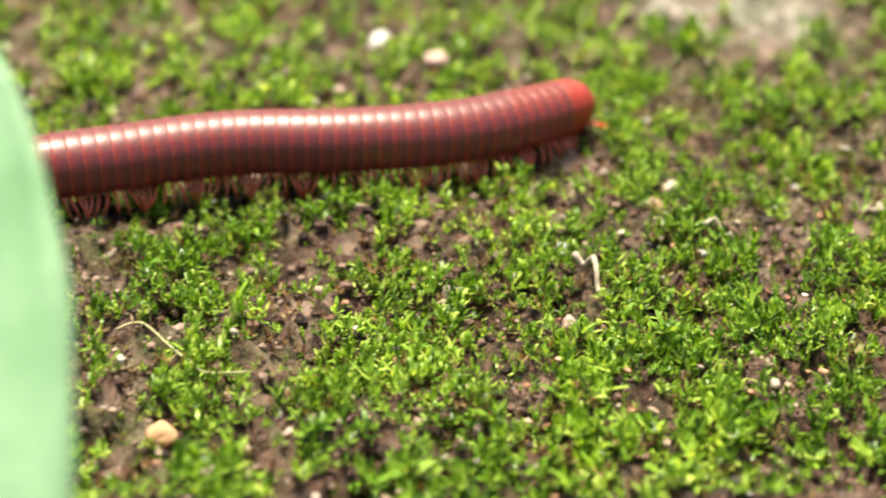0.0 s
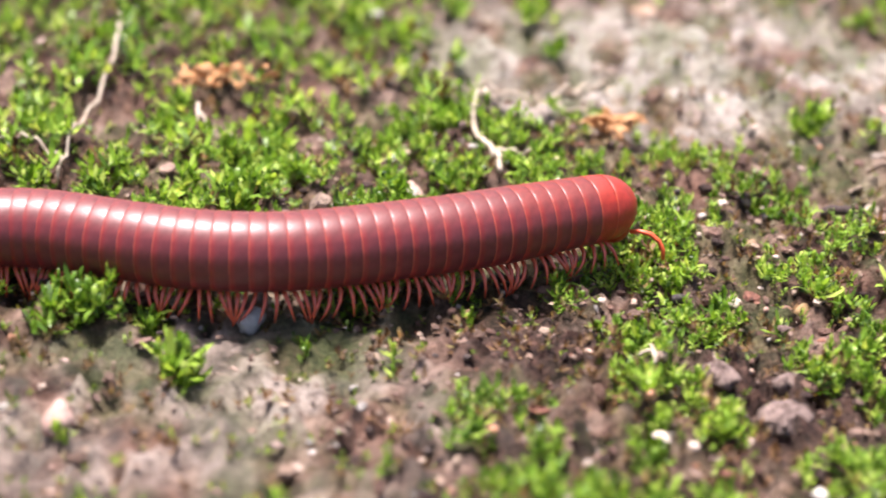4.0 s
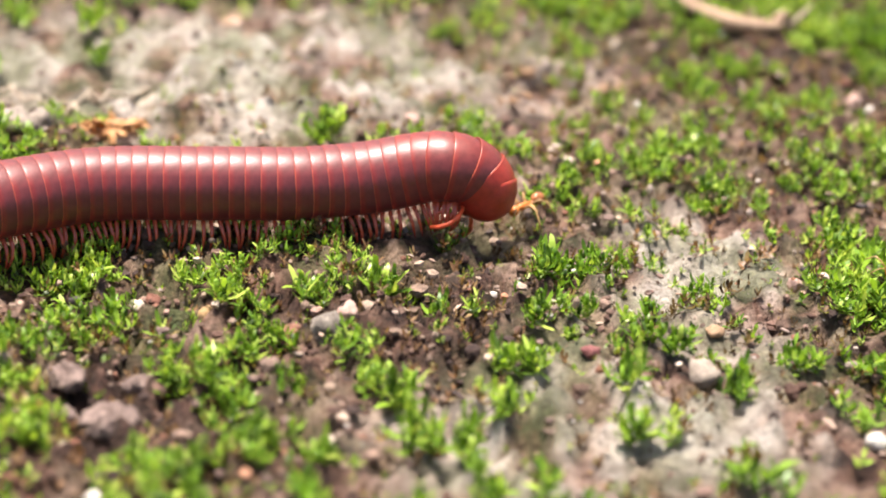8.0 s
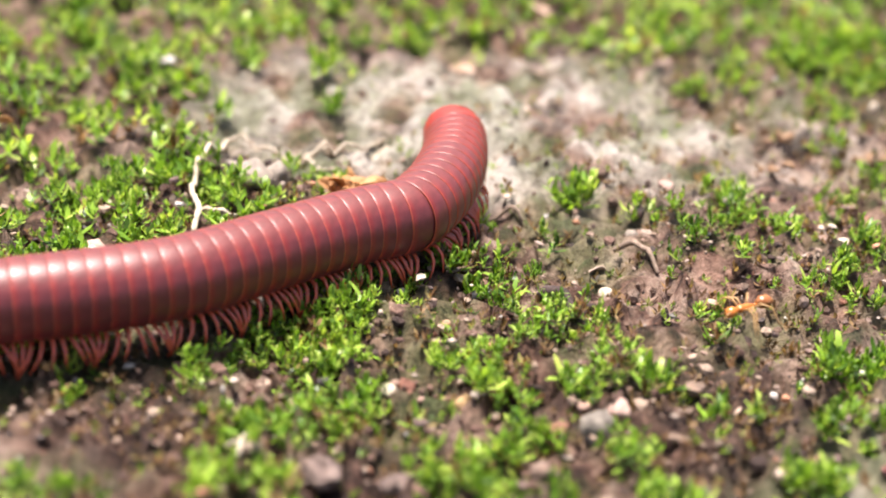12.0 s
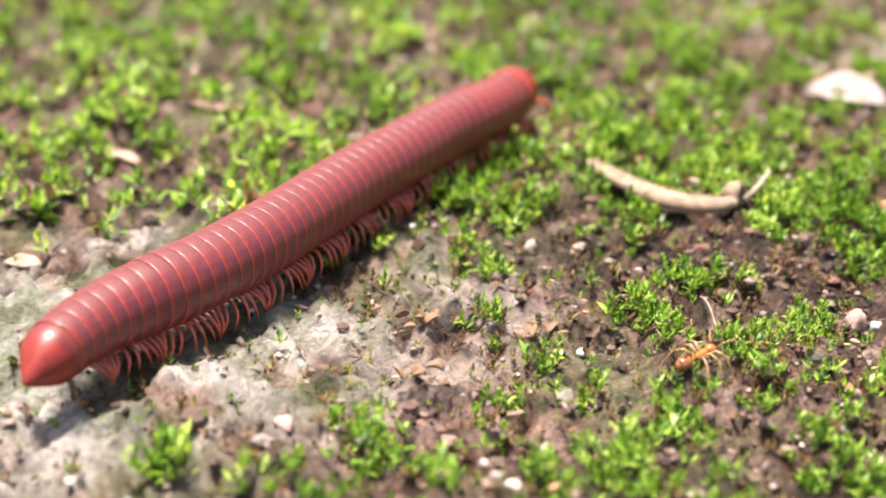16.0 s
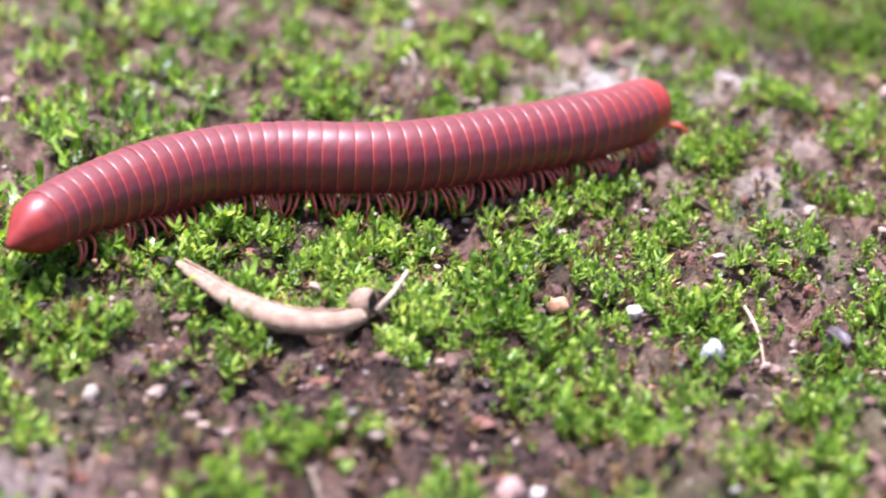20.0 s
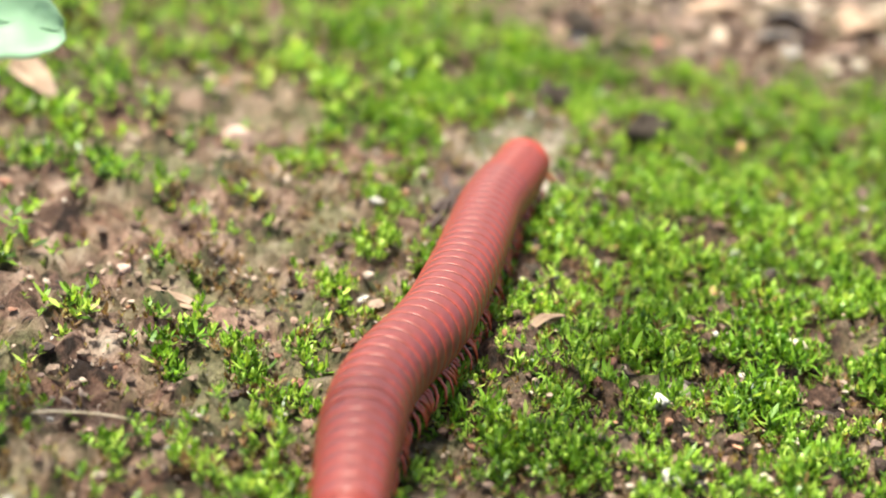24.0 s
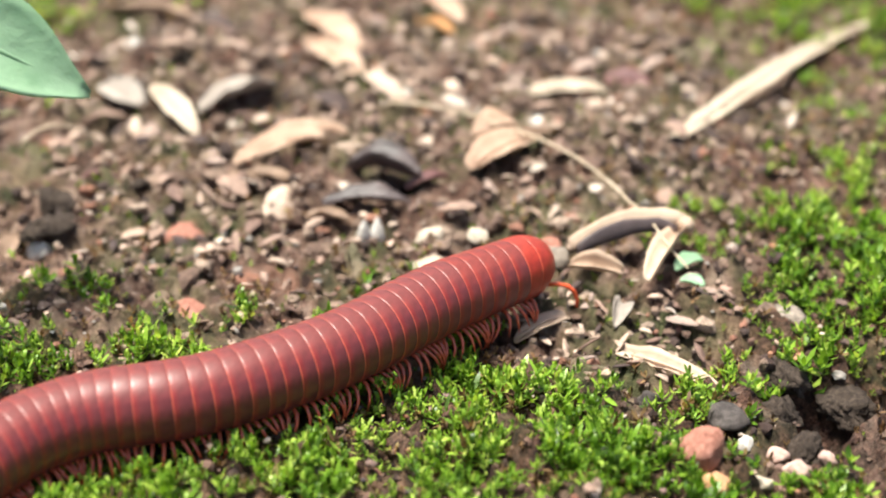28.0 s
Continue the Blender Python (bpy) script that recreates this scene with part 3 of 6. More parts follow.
def tube(points, radii, seg=7):
    """A tapering tube along places."""
    bm = bmesh.new()
    pts = [Vector(p) for p in points]
    rows = []
    for i, p in enumerate(pts):
        d = (pts[min(i + 1, len(pts) - 1)] - pts[max(i - 1, 0)]).normalized()
        a = d.orthogonal().normalized() if i == 0 else (a - d * a.dot(d)).normalized()
        b = d.cross(a)
        rows.append([bm.verts.new(p + (a * math.cos(2 * math.pi * k / seg) + b * math.sin(2 * math.pi * k / seg)) * radii[i]) for k in range(seg)])
    for r, s in zip(rows, rows[1:]):
        for k in range(seg):
            bm.faces.new((r[k], r[(k + 1) % seg], s[(k + 1) % seg], s[k]))
    bm.faces.new(rows[0][::-1])
    bm.faces.new(rows[-1])
    return bm


RING_GAP, RINGS = 1.26, 47
RING_PROFILE = [(2.0, 2.36), (1.6, 2.6), (1.2, 2.76), (0.86, 2.87), (0.55, 2.922), (0.25, 2.95), (-0.05, 2.963), (-0.35, 2.967), (-0.55, 2.963), (-0.66, 2.95), (-0.705, 2.91), (-0.69, 2.84), (-0.4, 2.75)]
BACK, FRONT = 0.028, 0.015


def ring_profile(slope):
    """The ring's outline, made conical towards the head or the tail."""
    return [(x, r + slope * 2.96 / RING_GAP * min(x, 0.8)) for x, r in RING_PROFILE]


def ring_scale(i):
    front = min(1.0, 0.90 + FRONT * i)
    back = min(1.0, 0.79 + BACK * (RINGS - 1 - i))
    return min(front, back)


def leg_mesh(side):
    pts = [(0, 0, 0), (0.06, side * 0.75, -0.05), (0.14, side * 1.45, -0.38), (0.17, side * 1.85, -1.05), (0.08, side * 1.92, -1.75), (-0.02, side * 1.82, -2.45)]
    bm = tube(pts, [0.19, 0.185, 0.165, 0.14, 0.10, 0.03], 6)
    return bm_mesh("leg", bm, LEG_RED)


def build_millipede():
    body = tagged(new("millipede"), "glossy red-brown millipede with dark banded rings walking over moss", "millipede")
    body.empty_display_size = 0.005
    rings = []
    plate = bm_mesh("body_ring", revolve(RING_PROFILE, 44, 0.3), SHELL)
    plate_red = bm_mesh("body_ring", revolve(ring_profile(-FRONT), 44, 0.3), SHELL_RED)
    plate_fore = bm_mesh("body_ring", revolve(ring_profile(-FRONT), 44, 0.3), SHELL_FORE)
    plate_back = bm_mesh("body_ring", revolve(ring_profile(BACK), 44, 0.3), SHELL)
    collum = bm_mesh("collum", revolve([(2.25, 0), (2.22, 0.5), (2.08, 1.1), (1.8, 1.65), (1.4, 2.1), (0.95, 2.45), (0.45, 2.7), (-0.05, 2.85), (-0.4, 2.92), (-0.66, 2.95), (-0.71, 2.9), (-0.4, 2.75)], 44, 0.3), SHELL_RED)
    legs = {1: leg_mesh(1), -1: leg_mesh(-1)}
    limb = []
    for i in range(RINGS):
        ob = link_mesh("collum" if i == 0 else "body_ring", collum if i == 0 else plate_red if i < 2 else plate_fore if i < 7 else plate_back if i > RINGS - 8 else plate, body)
        ob.scale = (1.0,) + (ring_scale(i),) * 2
        rings.append((ob, 3.3 + RING_GAP * i))
        if 1 <= i < RINGS - 1:
            for pair, x in enumerate((0.31, -0.31)):
                for side in (1, -1):
                    lg = link_mesh("leg", legs[side], ob)
                    limb.append((lg, i * 2 + pair, x, side))
    head = link_mesh("head", bm_mesh("head", revolve([(1.75, 0), (1.7, 0.5), (1.52, 0.9), (1.17, 1.25), (0.7, 1.48), (0.1, 1.62), (-0.5, 1.62), (-0.95, 1.4), (-1.25, 0.95), (-1.35, 0)], 36, 0.2), SHELL_RED), body, "bright red shiny head")
    for side in (1, -1):
        link_mesh("eye", bm_mesh("eye", revolve([(0.12, 0), (0.1, 0.14), (0.0, 0.24), (-0.1, 0.2)], 12), EYE), head).matrix_basis = pose(0.00025, side * 0.00142, 0.00068, 0, -25, side * 65)
        pts = [(0, 0, 0), (0.25, side * 0.5, 0.55), (0.75, side * 1.05, 1.0), (1.5, side * 1.45, 1.15), (2.3, side * 1.65, 0.95), (2.9, side * 1.7, 0.55)]
        a = part("antenna", tube(pts, [0.2, 0.17, 0.21, 0.18, 0.2, 0.14], 8), FEELER, head, "orange-red jointed antenna")
        a.matrix_basis = pose(0.0009, side * 0.0013, 0.0007)
        limb.append((a, "antenna", 0, side))
    tail = link_mesh("tail_cap", bm_mesh("tail_cap", revolve([(1.3, 2.15), (0.5, 2.26), (-0.3, 2.12), (-1.1, 1.72), (-1.9, 1.16), (-2.6, 0.64), (-3.1, 0.26), (-3.3, 0)], 30), SHELL_TAIL), body, "pointed dark red tail")
    return body, head, tail, rings, limb


MILLIPEDE = build_millipede()


# ---------------- loose things on the ground ----------------
STONE_GREY = speckled("stone_grey", (0.12, 0.10, 0.08), (0.40, 0.33, 0.27), 1.5, 0.7)
STONE_PALE = speckled("stone_pale", (0.34, 0.27, 0.20), (0.64, 0.55, 0.44), 1.2, 0.65)
STONE_TAN = speckled("stone_tan", (0.20, 0.12, 0.07), (0.46, 0.31, 0.19), 1.4, 0.75)
STONE_PINK = speckled("stone_pink", (0.32, 0.19, 0.15), (0.60, 0.43, 0.36), 1.3, 0.65)
STONE_RED = speckled("stone_red", (0.12, 0.04, 0.04), (0.30, 0.13, 0.12), 1.5, 0.7)
STONE_DARK = speckled("stone_dark", (0.03, 0.026, 0.024), (0.12, 0.10, 0.09), 1.5, 0.5)
STONE_ORANGE = speckled("stone_orange", (0.42, 0.20, 0.09), (0.70, 0.42, 0.25), 1.3, 0.65)
STONE_BLUE = speckled("stone_blue", (0.26, 0.27, 0.27), (0.52, 0.52, 0.52), 1.4, 0.65)
STONE_LICHEN = speckled("stone_lichen", (0.055, 0.045, 0.037), (0.42, 0.36, 0.30), 1.8, 0.85, 0.25)
PEBBLE_BROWN = speckled("pebble_brown", (0.15, 0.085, 0.06), (0.32, 0.20, 0.145), 0.9, 0.55, 0.05)
QUARTZ = speckled("quartz", (0.36, 0.32, 0.27), (0.70, 0.66, 0.60), 1.2, 0.4, 0.06, 0.5)
SEED_TAN = speckled("seed_tan", (0.34, 0.20, 0.09), (0.60, 0.42, 0.22), 1.5, 0.55)
MITE_RED = plain("seed_red", (0.55, 0.02, 0.02), 0.4)
CLOD = speckled("clod", (0.012, 0.009, 0.008), (0.12, 0.09, 0.07), 1.8, 0.9, 0.3)
CRUST = speckled("crust", (0.07, 0.045, 0.038), (0.46, 0.34, 0.29), 1.6, 0.9, 0.3)
BRICK = speckled("brick", (0.20, 0.07, 0.05), (0.52, 0.26, 0.19), 1.6, 0.85, 0.2)
ROOT = speckled("root", (0.34, 0.26, 0.18), (0.62, 0.53, 0.42), 1.0, 0.6, 0.06)
STRAW = speckled("straw", (0.30, 0.28, 0.13), (0.54, 0.50, 0.28), 1.0, 0.5, 0.05)
STRAW_PALE = speckled("straw_pale", (0.36, 0.27, 0.18), (0.62, 0.51, 0.38), 0.8, 0.5, 0.05)
TWIG = speckled("twig", (0.02, 0.015, 0.014), (0.14, 0.10, 0.09), 1.6, 0.8, 0.15)
TWIG_PALE = speckled("twig_pale", (0.16, 0.11, 0.08), (0.38, 0.28, 0.21), 1.4, 0.8, 0.15)
PETAL = mat_leaf("petal", (0.32, 0.235, 0.20), (0.52, 0.42, 0.37), 0.25, 0.6)
LEAF_TAN = mat_leaf("leaf_tan", (0.34, 0.20, 0.13), (0.60, 0.43, 0.31), 0.2, 0.6)
LEAF_STRAW = mat_leaf("leaf_straw", (0.42, 0.32, 0.23), (0.68, 0.57, 0.44), 0.2, 0.55)
LEAF_BROWN = mat_leaf("leaf_brown", (0.13, 0.075, 0.045), (0.36, 0.24, 0.16), 0.12, 0.65)
LEAF_ORANGE = mat_leaf("leaf_orange", (0.40, 0.18, 0.06), (0.72, 0.40, 0.17), 0.25, 0.6)
LEAF_MAROON = mat_leaf("leaf_maroon", (0.07, 0.022, 0.022), (0.26, 0.12, 0.11), 0.1, 0.6)
LEAF_DARK = mat_leaf("leaf_dark", (0.02, 0.014, 0.014), (0.13, 0.095, 0.09), 0.05, 0.5)
LEAF_GREY = mat_leaf("leaf_grey", (0.20, 0.16, 0.13), (0.46, 0.40, 0.34), 0.12, 0.65)
HUSK = mat_leaf("husk", (0.34, 0.22, 0.15), (0.64, 0.49, 0.36), 0.15, 0.55)
POD = speckled("pod", (0.22, 0.135, 0.085), (0.53, 0.38, 0.26), 1.0, 0.65, 0.25)
LEAF_GREEN = mat_leaf("leaf_green", (0.25, 0.46, 0.24), (0.43, 0.64, 0.40), 0.4, 0.35)
LEAF_PALE = mat_leaf("leaf_pale", (0.25, 0.43, 0.24), (0.43, 0.61, 0.41), 0.4, 0.42)
LEAF_BRIGHT = mat_leaf("leaf_bright", (0.14, 0.36, 0.09), (0.30, 0.54, 0.20), 0.5, 0.4)
STEM_BROWN = speckled("stem_brown", (0.10, 0.07, 0.03), (0.26, 0.19, 0.09), 0.8, 0.6)
ANT_ORANGE = plain("ant_orange", (0.50, 0.16, 0.03), 0.25)
ANT_DARK = plain("ant_dark", (0.30, 0.11, 0.035), 0.2)
ANT_LIMB = plain("ant_limb", (0.42, 0.24, 0.09), 0.35)

CLEAR = []
KINDS = {"clod": ("soil_clod", "soil clod", 0.5), "crust": ("soil_clod", "soil clod", 0.55), "brick": ("brick_crumb", "brick", 0.3), "seed_tan": ("seed", "seed", 0.12), "seed_red": ("seed", "seed", 0.1), "quartz": ("quartz_pebble", "stone", 0.22), "stone_lichen": ("stone", "stone", 0.4)}


def pebble(x, y, wide, high, material, label):
    """A worn stone, clod or seed, half sunk where it lies."""
    name, category, rough = KINDS.get(material.name, ("pebble", "stone", 0.34))
    rng = random.Random(int(x * 131 + y * 17))
    bm = bmesh.new()
    bmesh.ops.create_icosphere(bm, subdivisions=4 if rough >= 0.5 and wide > 1.2 else 3 if wide > 0.6 else 2, radius=1.0)
    off = Vector((rng.uniform(-50, 50), rng.uniform(-50, 50), rng.uniform(-50, 50)))
    deep = wide * rng.uniform(0.7, 0.95)
    high = min(high, wide * 1.1)
    planes = [Vector((rng.gauss(0, 1), rng.gauss(0, 1), rng.gauss(0, 0.8))).normalized() * rng.uniform(0.62, 0.85) for _ in range(0 if "brown" in material.name or "seed" in material.name else 7)]
    for v in bm.verts:
        n = v.co.normalized()
        r = 1 + rough * (noise.noise(n * 1.3 + off) * 1.2 + 0.5 * noise.noise(n * 3.1 + off) + 0.35 * noise.noise(n * 6 + off))
        q = n * r
        for cut in planes:
            over = q.dot(cut) - cut.length_squared
            if over > 0:
                q -= cut * (over / cut.length_squared) * 0.85
        q += n * 0.05 * rough / 0.22 * noise.noise(n * 9 + off)
        if rough >= 0.5:
            q += n * (0.16 * noise.noise(n * 6 - off) + 0.12 * noise.noise(n * 15 + off))
        v.co = Vector((q.x * wide, q.y * deep, q.z * high))
    bmesh.ops.rotate(bm, verts=bm.verts, cent=(0, 0, 0), matrix=Euler((rng.uniform(-0.25, 0.25), rng.uniform(-0.25, 0.25), rng.uniform(0, 6.28))).to_matrix())
    ob = new(name, bm_mesh(name, bm, material))
    ob.location = mm3((x, y, ground_at(x, y) + 0.28 * high + 0.3 * moss_at(x, y)))
    CLEAR.append((x, y, wide * 0.85))
    return tagged(ob, label, category, group="stones on the ground" if category == "stone" else "")


def smooth_line(points, n=6):
    return [tuple(p) for p in catmull(points, n)[0]]


def thread(name, points, radius, material, label, lift=0.55):
    """A root, straw or twig that lies over the ground."""
    rng = random.Random(int(points[0][0] * 7 + points[0][1]))
    pts = []
    line = smooth_line(points, 5)
    ends = [ground_at(*line[0]), ground_at(*line[-1])]
    for i, (x, y) in enumerate(line):
        wob = 0.05 if (name != "root" and name != "twig") else 0.3
        pts.append((x + rng.uniform(-1, 1) * radius * wob, y + rng.uniform(-1, 1) * radius * wob, (float(np.interp(i, [0, len(line) - 1], ends)) if (name != "root" and name != "twig") else ground_at(x, y)) + 1.0 * (1.0 if lift > 1.5 else 0.0) + 1.3 * moss_at(x, y) + radius * 0.8 + lift * math.sin(math.pi * i / (len(line) - 1))))
    n = len(pts)
    radii = [radius * (1.0 - 0.45 * i / n) * rng.uniform(0.93, 1.07) for i in range(n)]
    ob = new(name, bm_mesh(name, tube(pts, radii, 7), material))
    for x, y in line[::2]:
        CLEAR.append((x, y, radius + 0.5))
    return tagged(ob, label, "twig" if name == "twig" else "root" if name == "root" else "straw")


def sheet(along, wide, lift, curl, seed, nu=12, nv=6, thick=0.12, pointed=1.0, crumple=0.25):
    """A leaf of some thickness from the origin along +x: pointed outline, cupped edges, arched length."""
    rng = random.Random(seed)
    off = Vector((rng.uniform(-40, 40), rng.uniform(-40, 40), 0))
    bm = bmesh.new()
    layers = []
    for side in (0, 1):
        rows = []
        for i in range(nu + 1):
            s = i / nu
            half = 0.5 * wide * max(0.03, math.sin(math.pi * min(1, max(0, s * 0.94 + 0.03))) ** (0.65 * pointed)) * (1 + 0.12 * noise.noise(Vector((s * 5, 0, 0)) + off))
            row = []
            for j in range(nv + 1):
                v = 2 * j / nv - 1
                z = lift * math.sin(math.pi * s) * 0.6 + curl * half * (v * v) * 1.3 + crumple * noise.noise(Vector((s * along * 0.5, v * half * 0.7, 3)) + off) + thick * side
                row.append(bm.verts.new((along * s + 0.1 * noise.noise(Vector((s * 9, v, 5)) + off), half * v * (1 - 0.25 * abs(curl)), z)))
            rows.append(row)
        layers.append(rows)
    low, top = layers
    for i in range(nu):
        for j in range(nv):
            bm.faces.new((top[i][j], top[i + 1][j], top[i + 1][j + 1], top[i][j + 1]))
            bm.faces.new((low[i][j], low[i][j + 1], low[i + 1][j + 1], low[i + 1][j]))
        for j in (0, nv):
            bm.faces.new((low[i][j], low[i + 1][j], top[i + 1][j], top[i][j]))
    for i in (0, nu):
        for j in range(nv):
            bm.faces.new((low[i][j], low[i][j + 1], top[i][j + 1], top[i][j]))
    return bm


def dry_leaf(a, b, wide, lift, curl, material, label, pointed=0.9, roll=None):
    """A fallen leaf, husk or bark bit lying from place a to place b."""
    name = {"husk": "dry_husk", "petal": "petal", "leaf_dark": "bark_chip"}.get(material.name, "dry_leaf")
    dx, dy = b[0] - a[0], b[1] - a[1]
    along = math.hypot(dx, dy)
    seed = int(a[0] * 31 + a[1] * 7)
    ob = new(name, bm_mesh(name, sheet(along, wide * 0.85, lift * 0.7, curl * 0.8, seed, pointed=pointed, crumple=0.5), material))
    z = min(ground_at(a[0], a[1]), ground_at(b[0], b[1]), ground_at((a[0] + b[0]) / 2, (a[1] + b[1]) / 2))
    turn = random.Random(seed).uniform(-14, 14) if roll is None else roll
    ob.matrix_basis = pose(a[0] * MM, a[1] * MM, (z + (1.1 if a[0] > 375 else 2.0 if lift >= 2 else 0.45 + 0.7 * moss_at(a[0] + 0.5 * dx, a[1] + 0.5 * dy)) + (0.0 if roll is None else 0.4 * wide * math.sin(radians(abs(roll))))) * MM, turn, 0, math.degrees(math.atan2(dy, dx)))
    for k in range(5):
        CLEAR.append((a[0] + dx * (k + 0.5) / 5, a[1] + dy * (k + 0.5) / 5, wide * 0.45))
    if along > 5:
        rib = part("midrib", tube([(along * s, 0, lift * math.sin(math.pi * s) * 0.6 + 0.12) for s in (0.02, 0.2, 0.4, 0.6, 0.8, 0.97)], [0.16, 0.15, 0.13, 0.11, 0.08, 0.04], 6), material, ob)
    return tagged(ob, label, "leaf" if "leaf" in material.name else "husk" if name == "dry_husk" else "petal")


def seed_pod():
    """A dry crescent pod with an open cup and a thin stalk."""
    pod = tagged(new("seed_pod"), "dry tan crescent seed pod lying on green moss", "seed pod")
    base = Vector((186.0, 170.0, 0.0))
    pod.location = mm3(base)
    line = smooth_line([(183.4, 179.8, 2.0), (183.4, 176.9, 1.9), (183.5, 172.4, 1.8), (184.6, 168.6, 1.7), (186.8, 166.4, 1.7), (189.2, 165.9, 1.7)], 5)
    n = len(line)
    radii = [0.12 + 0.98 * math.sin(math.pi * min(1, (i / (n - 1)) * 0.80 + 0.03)) ** 0.9 for i in range(n)]
    bm = tube([Vector(p) - base for p in line], radii, 14)
    for v in bm.verts:
        v.co.z = 1.7 + (v.co.z - 1.7) * 0.72
    part("shell", bm, POD, pod)
    for k, (up, out) in enumerate(((0.62, -0.36), (0.40, -0.72), (0.05, -0.92))):
        streak = [Vector(p) - base + Vector((out * radii[i] * 0.72, out * radii[i] * 0.72, up * radii[i])) for i, p in enumerate(line)][3 + k : -4]
        part("streak", tube(streak, [0.05] * len(streak), 5), TWIG_PALE, pod, "thin dark streak")
    line2 = [Vector(p) - base + Vector((0.0, 0.35, 0.0)) + Vector((0.30, 0.2, radii[i] * 0.66)) for i, p in enumerate(line)]
    part("seam", tube(line2[2:-3], [0.11] * len(line2[2:-3]), 6), POD, pod, "low raised seam")
    cup = revolve([(0.9, 0.75), (0.95, 0.95), (0.5, 1.15), (-0.2, 1.05), (-0.8, 0.6), (-1.0, 0), (-0.6, 0.4), (0.0, 0.75), (0.7, 0.72)], 18)
    c = part("cup", cup, POD, pod, "open papery cup with dark inside")
    c.matrix_basis = Matrix.Translation(mm3(Vector((190.0, 167.0, 1.9)) - base)) @ pose(0, 0, 0, 0, -12, -62)
    # dark-coloured disc set into the cup in place of its inner shade
    pit_shade = part("hollow", revolve([(0.55, 0.7), (0.2, 0.55), (0.0, 0)], 16), TWIG, pod, "dark disc for the shade inside the cup")
    pit_shade.matrix_basis = c.matrix_basis.copy()
    part("stalk", tube([Vector((190.6, 166.0, 1.5)) - base, Vector((192.2, 166.1, 2.4)) - base, Vector((193.8, 166.4, 3.6)) - base], [0.3, 0.2, 0.14], 7), STRAW_PALE, pod, "thin pale stalk")
    for x, y, _ in line[::3]:
        CLEAR.append((x, y, 1.5))
    CLEAR.append((190.5, 166.5, 1.5))


def open_husk():
    """A dry pod that has split into curled valves round a dark hollow, joined at a knob."""
    husk = tagged(new("open_husk"), "split dry tan husk lying open on dark litter", "husk")
    z = ground_at(400, 176) + 1.0
    for k, (name, a, b, wide, curl, turn, up, material, label) in enumerate((
        ("upper_valve", (398.0, 179.6), (407.0, 171.6), 2.5, 0.9, -62, 1.5, HUSK, ""),
        # added dark sheet: gives the husk's hollow its shade by colour
        ("inner_shade", (398.2, 179.0), (405.6, 172.2), 2.1, 0.8, -50, 1.2, LEAF_DARK, "dark sheet for the shade inside the husk"),
        ("lower_valve", (397.2, 179.4), (397.6, 174.6), 2.0, 0.9, 24, 0.3, HUSK, ""),
        ("side_valve", (406.6, 171.8), (396.8, 172.2), 2.3, 0.8, 10, 0.6, HUSK, ""),
    )):
        dx, dy = b[0] - a[0], b[1] - a[1]
        valve = part(name, sheet(math.hypot(dx, dy), wide, 0.9, curl, 40 + k, thick=0.22, pointed=0.55, crumple=0.3), material, husk, label)
        valve.matrix_basis = pose(a[0] * MM, a[1] * MM, (z + up) * MM, turn, 0, math.degrees(math.atan2(dy, dx)))
        for s in (0.1, 0.3, 0.5, 0.7, 0.9):
            CLEAR.append((a[0] + dx * s, a[1] + dy * s, wide * 0.55))
    knob = part("knob", revolve([(0.9, 0), (0.75, 0.5), (0.2, 0.85), (-0.4, 0.7), (-0.8, 0.3), (-0.9, 0)], 14), HUSK, husk)
    knob.matrix_basis = pose(406.6 * MM, 171.7 * MM, (z + 1.5) * MM, 0, 20, 40)


def white_seed():
    seed = tagged(new("white_seed"), "glossy white seed split into two pointed lobes standing in litter", "seed")
    seed.location = mm3((398.0, 199.0, ground_at(398, 199)))
    for side in (-1, 1):
        lobe = part("lobe", revolve([(3.0, 0), (2.75, 0.14), (2.2, 0.42), (1.4, 0.70), (0.6, 0.74), (0.0, 0.5), (-0.3, 0)], 18), QUARTZ, seed)
        lobe.matrix_basis = pose(side * 0.00024, side * -0.00056, 0.0004, 0, -84, -60 + side * 75)


def white_stalk():
    pts = smooth_line([(292.4, 268.5, 6.0), (291.9, 265.8, 4.5), (291.1, 261.2, 3.0), (289.1, 254.1, 0.4)], 5)
    ob = new("plant_stalk", bm_mesh("plant_stalk", tube(pts, [0.75 - 0.25 * i / len(pts) for i in range(len(pts))], 10), STRAW_PALE))
    ob2 = tube([(292.4, 268.5, 6.0), (292.5, 272.0, 5.0), (292.0, 276.0, -1.0)], [0.75, 0.7, 0.65], 10)
    part("lower_stalk", ob2, STRAW_PALE, ob)
    tagged(ob, "thick whitish plant stalk leaning into a dark clod", "stalk")


def leaf_frame(base, tip, face):
    x = (Vector(tip) - Vector(base)).normalized()
    f = Vector(face)
    z = (f - x * f.dot(x)).normalized()
    y = z.cross(x)
    m = Matrix((x, y, z)).transposed().to_4x4()
    m.translation = mm3(base)
    return m


